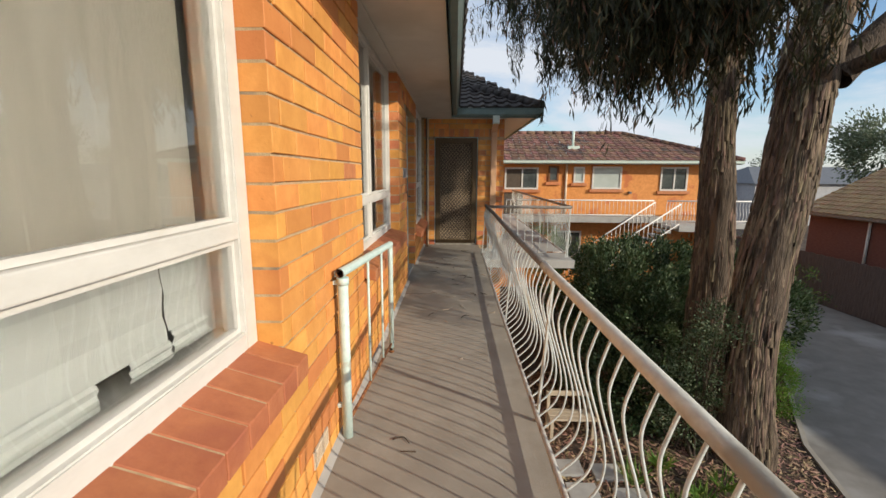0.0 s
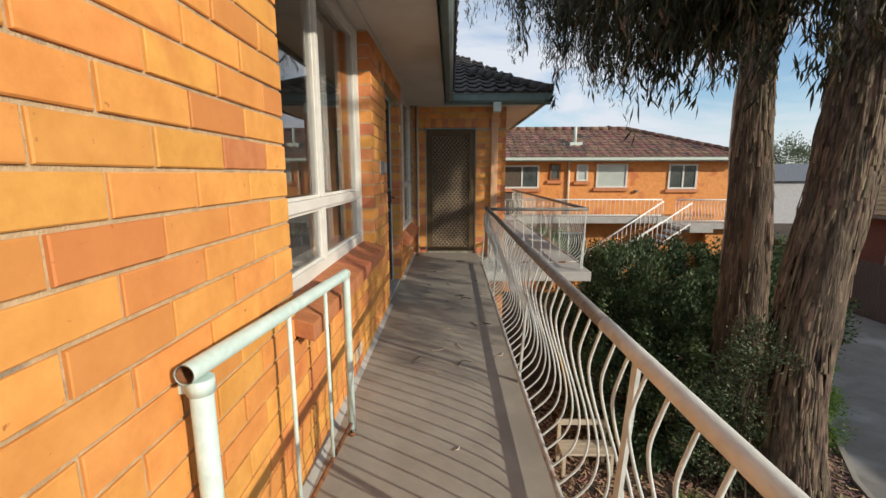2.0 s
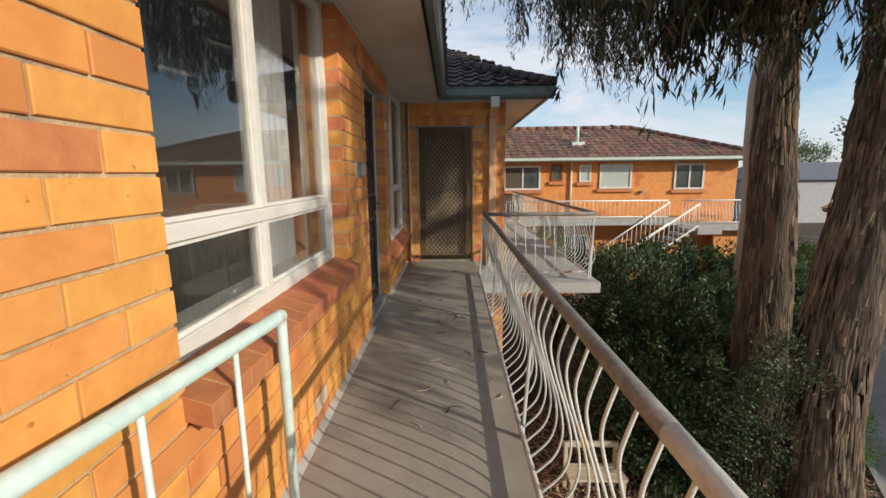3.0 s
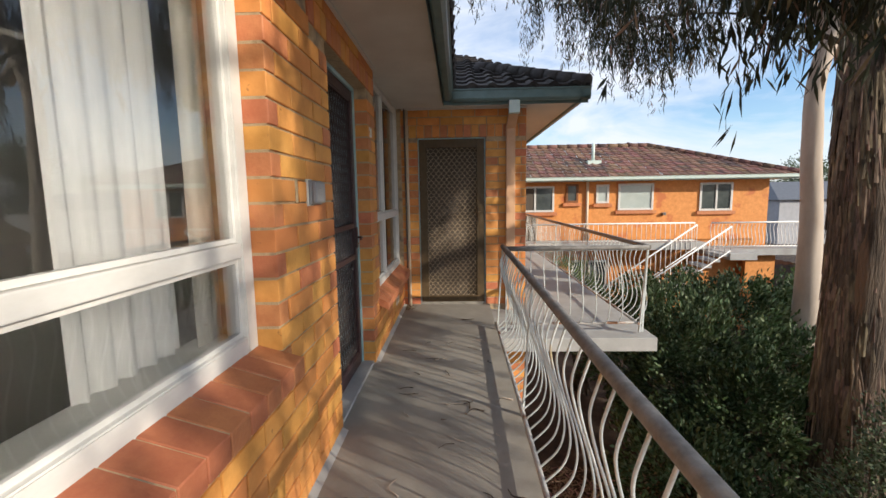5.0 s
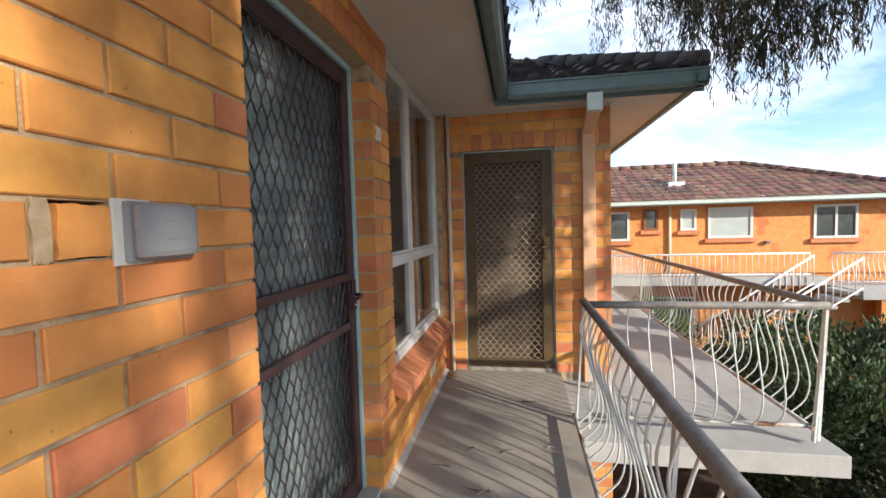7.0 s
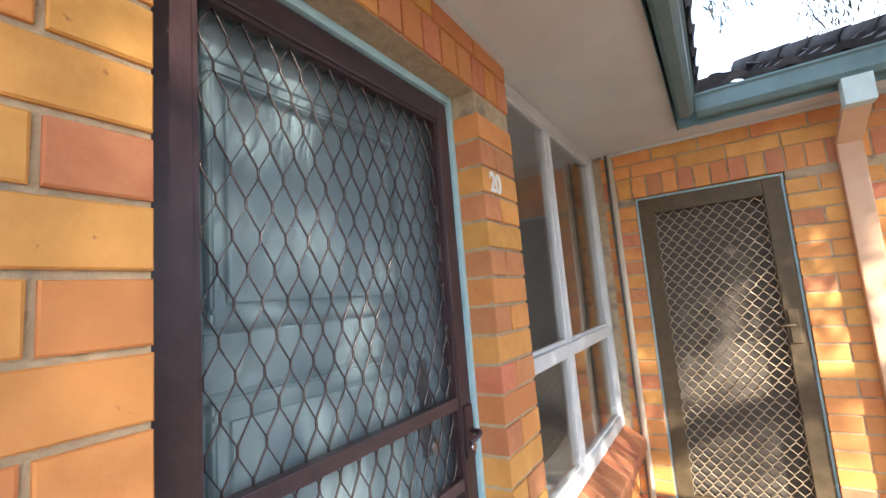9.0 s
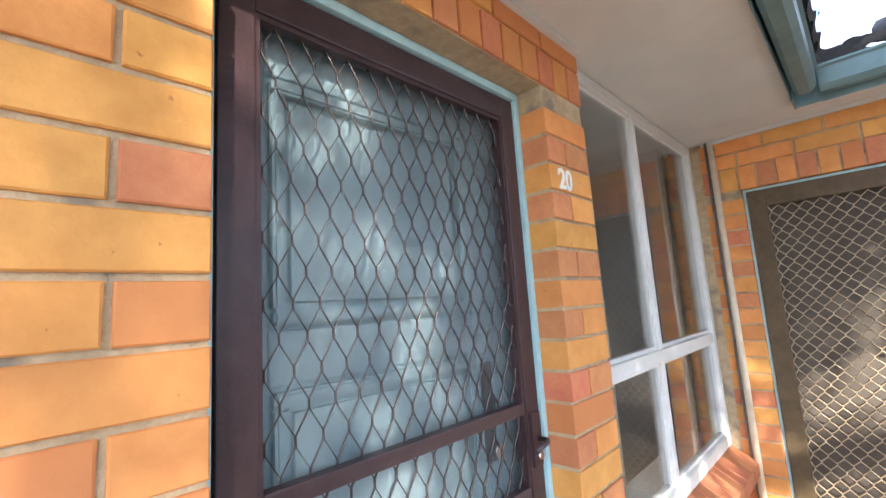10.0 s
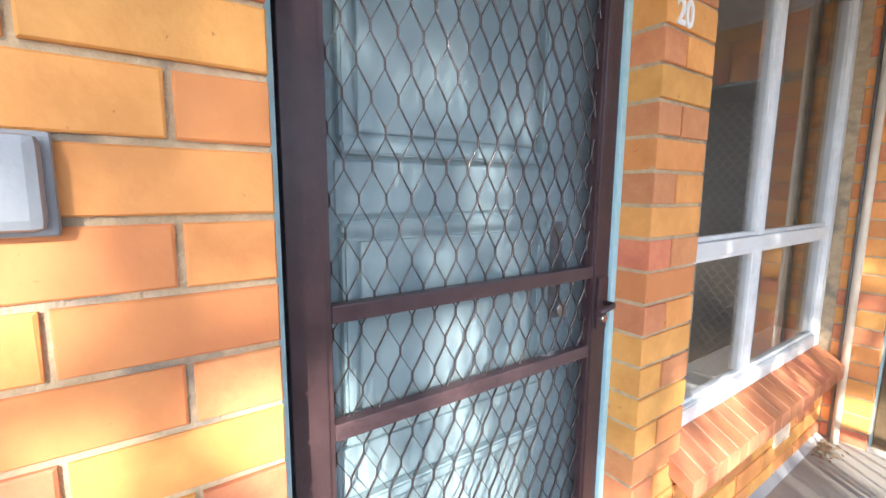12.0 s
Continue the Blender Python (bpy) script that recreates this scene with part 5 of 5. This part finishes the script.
for i in range(34):
    a, b = Vector((-6, 21.45, 3.37)), Vector((8.0, 21.45, 3.37))
    tube(bm, [a.lerp(b, i / 34), a.lerp(b, (i + 1.06) / 34)], .12, 6, r2=.105)
for i in range(14):
    a, b = Vector((8.0, 21.45, 3.37)), Vector((11.85, FY - .6, 2.05))
    tube(bm, [a.lerp(b, i / 14), a.lerp(b, (i + 1.06) / 14)], .12, 6, r2=.105)
tagged(part("ridge_capping", bm, TILE_RED, far_house), kind="stuff")
part("vent_flashing", boxes((5.0, 5.5, 19.5, 19.9, 2.45, 2.66)), GUTTER_PALE, far_house, "pale flashing")
part("roof_vent", tube(bmesh.new(), [(5.25, 19.7, 2.6), (5.25, 19.7, 3.3)], .06, 8), GUTTER_PALE, far_house, "pale vent pipe")


def far_window(x0, x1, z0, z1, glass, split, frame_mat=WHITE):
    w = part("window", boxes((x0, x1, FY - .012, FY - .002, z0, z1)), glass, far_house)
    fr = .07
    part("window_frame", boxes((x0, x0 + fr, FY - .05, FY - .004, z0, z1), (x1 - fr, x1, FY - .05, FY - .004, z0, z1), (x0 + fr, x1 - fr, FY - .05, FY - .004, z0, z0 + fr), (x0 + fr, x1 - fr, FY - .05, FY - .004, z1 - fr, z1)), frame_mat, w)
    for s in split:
        part("mullion", boxes((s - .03, s + .03, FY - .045, FY - .013, z0 + fr, z1 - fr)), frame_mat, w)
    part("window_sill", boxes((x0 - .1, x1 + .1, FY - .10, FY - .001, z0 - .13, z0 - .01)), BRICK_RED, w, "red brick sill")


far_window(2.2, 3.64, .79, 1.72, DARK_GLASS, [2.95])
far_window(4.06, 4.50, 1.12, 1.78, DARK_GLASS, [], RUST)
far_window(5.14, 5.60, 1.08, 1.75, PALE_GLASS, [])
far_window(5.93, 7.18, .82, 1.77, PALE_GLASS, [])
far_window(8.81, 9.96, .76, 1.76, DARK_GLASS, [9.40])
far_window(4.3, 5.6, -2.2, -1.0, DARK_GLASS, [4.95])
part("downpipe", tube(bmesh.new(), [(4.82, FY - .06, 1.9), (4.82, FY - .06, -.4)], .05, 8), CREAM_PIPE, far_house, "cream downpipe")
part("door", boxes((2.2, 3.0, FY - .02, FY - .003, -.3, 1.7)), FLYSCREEN_IN, far_house)
part("wall_light", boxes((7.5, 7.62, FY - .12, FY - .003, .62, .72), bevel=.01), STEEL, far_house)
slab = part("balcony", boxes((-6, 8.6, 17.9, FY - .004, -.52, -.27), (8.7, 12.25, 17.9, FY - .004, -.74, -.52)), CONCRETE_PALE, far_house, "pale concrete balcony slab")
part("under_wall", boxes((10.2, 11.2, 18.3, 18.5, GZ, -.75)), BRICK_FAR, far_house)


def straight_rail(name, a, b, h, spacing, r, material, label, belly=False):
    a, b = Vector(a), Vector(b)
    rl = empty(name, a, label, "railing", group="white far railings")
    up = Vector((0, 0, h))
    part("handrail", tube(bmesh.new(), [a + up, b + up], .028, 8), material, rl)
    part("bottom_bar", tube(bmesh.new(), [a + up * .1, b + up * .1], .018, 6), material, rl)
    n = max(2, int((b - a).length / spacing))
    if belly:
        me = belly_mesh(r, (0, -1), material)
        for i in range(n + 1):
            o = part("baluster", me, None, rl)
            o.location = a.lerp(b, i / n)
    else:
        me = mesh_of(tube(bmesh.new(), [up * .1, up], r, 5), "baluster", material)
        for i in range(n + 1):
            o = part("baluster", me, None, rl)
            o.location = a.lerp(b, i / n)
    return rl


straight_rail("balcony_railing", (2.2, 17.95, -.27), (8.2, 17.95, -.27), .66, .16, .009, ROD_WHITE, "white iron railing along the far balcony")
straight_rail("balcony_railing", (8.75, 17.95, -.52), (12.2, 17.95, -.52), .90, .12, .011, ROD_WHITE, "white bellied iron railing on the stair landing", True)
straight_rail("stair_railing", (8.2, 17.8, -.52), (4.7, 17.8, -2.97), .86, .2, .012, ROD_WHITE, "white iron stair railing")
straight_rail("stair_railing", (8.75, 16.85, -.52), (5.25, 16.85, -2.97), .86, .2, .012, ROD_WHITE, "white iron stair railing")
stairs = empty("stairs", (7.5, 17, GZ), "pale concrete stair down from the far balcony", "stairs")
for i in range(17):
    x, z = 8.75 - i * .26, -.54 - i * .182
    part("tread", boxes((x - .28, x, 16.9, 17.75, z - .09, z)), CONCRETE_PALE, stairs)
part("landing", boxes((8.76, 9.6, 16.85, 17.89, -.74, -.52)), CONCRETE_PALE, stairs)


# ---- right-hand neighbour: paling fence and house ----
fence = empty("fence", (14.8, 10, GZ), "dark weathered paling fence along the driveway", "fence")
pal = mesh_of(boxes((0, .02, 0, .118, 0, 1.96)), "paling", FENCE)
for i in range(150):
    ob = part("paling", pal, None, fence)
    ob.location = (14.8, 7.0 + i * .125, GZ + .02 + .02 * math.sin(i * 1.7))
part("rail", boxes((14.822, 14.87, 7.0, 25.7, -2.2, -2.12)), FENCE, fence)
part("rail", boxes((14.822, 14.87, 7.0, 25.7, -3.4, -3.32)), FENCE, fence)
fence_b = empty("fence", (14, 20.4, GZ), "grey paling fence beyond the far stair", "fence")
for i in range(28):
    ob = part("paling", pal, None, fence_b)
    ob.matrix_basis = Matrix.Translation((11.3 + i * .125 + .118, 20.4, GZ + .3 + .015 * math.sin(i * 2.1))) @ Matrix.Rotation(math.pi / 2, 4, 'Z')
neighbour = empty("house", (18, 10, GZ), "single-storey dark brick house with a tan tiled gable roof", "house")
part("wall", boxes((16.0, 22.9, -3.4, 20.1, GZ, -.22)), RED_WALL, neighbour, "dark red brick wall")
bm = gutter(bmesh.new(), (15.6, -3.4, -.32), (15.6, 20.3, -.32), (-1, 0, 0))
part("gutter", bm, RAIL_DARK, neighbour, "dark gutter")
part("eave", boxes((15.6, 16.0, -3.4, 20.3, -.30, -.27), (22.9, 23.3, -3.4, 20.3, -.30, -.27)), SOFFIT, neighbour)
part("roof", tiled_slope((15.5, 20.4, -.18), (0, -1, 0), (1, 0, .52), 79, 13, .30, .34, TILE_TAN, None, .03), None, neighbour, "tan roof tiles")
part("roof", tiled_slope((23.35, -3.3, -.18), (0, 1, 0), (-1, 0, .52), 79, 13, .30, .34, TILE_TAN, None, .03), None, neighbour)
bm = bmesh.new()
for y in (-3.38, 19.9):
    lo = [bm.verts.new(p) for p in ((16.0, y, -.22), (22.9, y, -.22), (19.43, y, 1.6))]
    hi = [bm.verts.new((v.co.x, y + .2, v.co.z)) for v in lo]
    bm.faces.new(lo)
    bm.faces.new(hi)
    for k in range(3):
        bm.faces.new((lo[k], lo[(k + 1) % 3], hi[(k + 1) % 3], hi[k]))
part("gable", bm, RED_WALL, neighbour, "dark red brick gable")
bm = bmesh.new()
for k in range(40):
    tube(bm, [(19.43, -3.3 + k * .593, 1.88), (19.43, -3.3 + (k + 1.05) * .593, 1.88)], .12, 6, r2=.105)
tagged(part("ridge_capping", bm, TILE_TAN, neighbour), kind="stuff")
part("downpipe", tube(bmesh.new(), [(15.94, 17.2, -.3), (15.94, 17.2, -2.2)], .05, 8), WHITE, neighbour, "white downpipe")


# ---- distance ----
def far_block(x, y, w, d, h, roof_mat, label):
    hs = empty("house", (x, y, GZ), label, "house", group="distant houses")
    part("wall", boxes((x, x + w, y, y + d, GZ, GZ + h)), FAR_WALL, hs)
    bm = bmesh.new()
    v = [bm.verts.new(p) for p in ((x - .4, y - .4, GZ + h), (x + w + .4, y - .4, GZ + h), (x + w + .4, y + d + .4, GZ + h), (x - .4, y + d + .4, GZ + h), (x + 2, y + d / 2, GZ + h + 1.8), (x + w - 2, y + d / 2, GZ + h + 1.8))]
    for f in ((0, 1, 5, 4), (1, 2, 5), (2, 3, 4, 5), (3, 0, 4), (3, 2, 1, 0)):
        bm.faces.new([v[i] for i in f])
    part("roof", bm, roof_mat, hs)


far_block(31, 46, 14, 9, 4.3, ROOF_SLATE, "distant white house with a slate-grey hip roof")
far_block(24, 50, 8, 8, 4.2, ROOF_PALE, "distant house with a pale metal roof")
far_block(48, 52, 12, 9, 4.0, ROOF_SLATE, "distant house with a dark roof")


def far_tree(x, y, h, r, seed):
    rng = np.random.default_rng(seed)
    t = empty("tree", (x, y, GZ), "distant leafy gum tree beyond the houses", "tree", group="distant trees")
    part("trunk", tube(bmesh.new(), [(x, y, GZ), (x + .2, y, GZ + h * .5), (x, y, GZ + h * .85)], .3, 8, r2=.08), BARK, t)
    k = 70
    u = rng.normal(0, 1, (k, 3))
    u /= np.linalg.norm(u, axis=1)[:, None]
    cl = u * rng.uniform(.35, 1.05, k)[:, None] * np.array([r, r, r * .75]) + np.array([x, y, GZ + h])
    w = rng.integers(0, k, 5200)
    c = cl[w] + rng.normal(0, r * .12, (5200, 3))
    tagged(part("crown", leaves_mesh("crown", c, u[w] + np.array([0, 0, .2]), .30, .16, LEAF_FAR, rng), None, t), kind="stuff")


far_tree(31.0, 33.0, 7.2, 3.3, 61)
far_tree(37.0, 34.0, 6.6, 3.0, 62)
far_tree(32.0, 60.0, 6.4, 3.0, 63)
far_tree(46.0, 62.0, 6.6, 4.0, 64)
far_tree(24.0, 66.0, 6.2, 3.5, 65)
far_tree(60.0, 50.0, 6.2, 4.5, 66)

# the far block, its stair and railings stand a little further off
for ob in [o for o in bpy.data.objects if o.parent is None and (o in (far_house, stairs, fence_b) or o.name.startswith(("balcony_railing", "stair_railing")))]:
    ob.location = ob.location * 1.03 + Vector((-.108, .233, -.089))
    ob.scale = (1.03, 1.03, 1.03)

# ---- fallen bark and leaves on the walkway ----
rl = random.Random(12)
for i in range(46):
    y = rl.choice((rl.uniform(5.6, 8.3), rl.uniform(4.2, 6.6), rl.uniform(1.0, 8.3)))
    x = rl.uniform(-.5, .36)
    L, a = rl.uniform(.03, .14), rl.uniform(0, math.tau)
    c = Vector((x, y, .006))
    d = Vector((math.cos(a), math.sin(a), 0)) * L
    s = Vector((-d.y, d.x, 0)) * rl.uniform(-.4, .4)
    r = rl.uniform(.0022, .0055)
    tagged(part("fallen_bark", tube(bmesh.new(), smooth_pts([c - d * .5, c + s + Vector((0, 0, .004)), c + d * .5], 3), r, 5, r2=r * .4), BARK_PALE if i % 2 else BARK), "curled strip of fallen bark on the concrete", "bark", group="fallen bark strips")
heap = np.random.default_rng(4)
m = 70
c = np.stack([-.60 + np.abs(heap.normal(0, .05, m)), 8.55 + heap.normal(0, .06, m), np.abs(heap.normal(0.008, .006, m)) + .004], 1)
tagged(new("leaf_litter", leaves_mesh("leaf_litter", c, heap.normal(0, 1, (m, 3)) * np.array([1, 1, .15]), .035, .012, LEAF_DRY, heap)), "small heap of dry leaves in the corner", "leaf litter", kind="stuff")

# ---- bricks of the walls ----
rows = brick_rows(-1.6, END - .002, 0, TOP, OPEN, 5.663)
rows = [r for r in rows if not (r[3] > 2.21 and 5.5 < (r[0] + r[1]) / 2 < 7.09)]
rows = [r for r in rows if not (1.33 < r[2] < 1.37 and 5.22 < r[0] < 5.26)]
lay(wall_west, "W", W, rows, lambda u: u > 2.3)
soldiers(wall_west, "W", W, 5.51, 7.09, 2.20, 2.335)
lay(wall_west, "W", W, [(5.50 + i * .265, 5.50 + (i + 1) * .265, 2.335, TOP, i == 0, i == 5) for i in range(6)], lambda u: True)
rows = brick_rows(-.64, .884, 0, TOP, [(-.44, .392, -1, 2.075)], -.44)
rows = [r for r in rows if r[3] < 2.08 or r[2] > 2.21]
lay(wall_north, "N", END, rows, lambda u: True, rng_seed=8)
soldiers(wall_north, "N", END, -.64, .884, 2.075, 2.225)
rows = brick_rows(END + .25, 16, GZ, TOP, [], END)
lay(wall_east, "W", .89, rows, lambda u: u < 9.6, rng_seed=9)
rows = brick_rows(-.64, .884, GZ, -.21, [], -.44)
lay(wall_lower, "N", END + .004, rows, lambda u: u > .3, rng_seed=10)
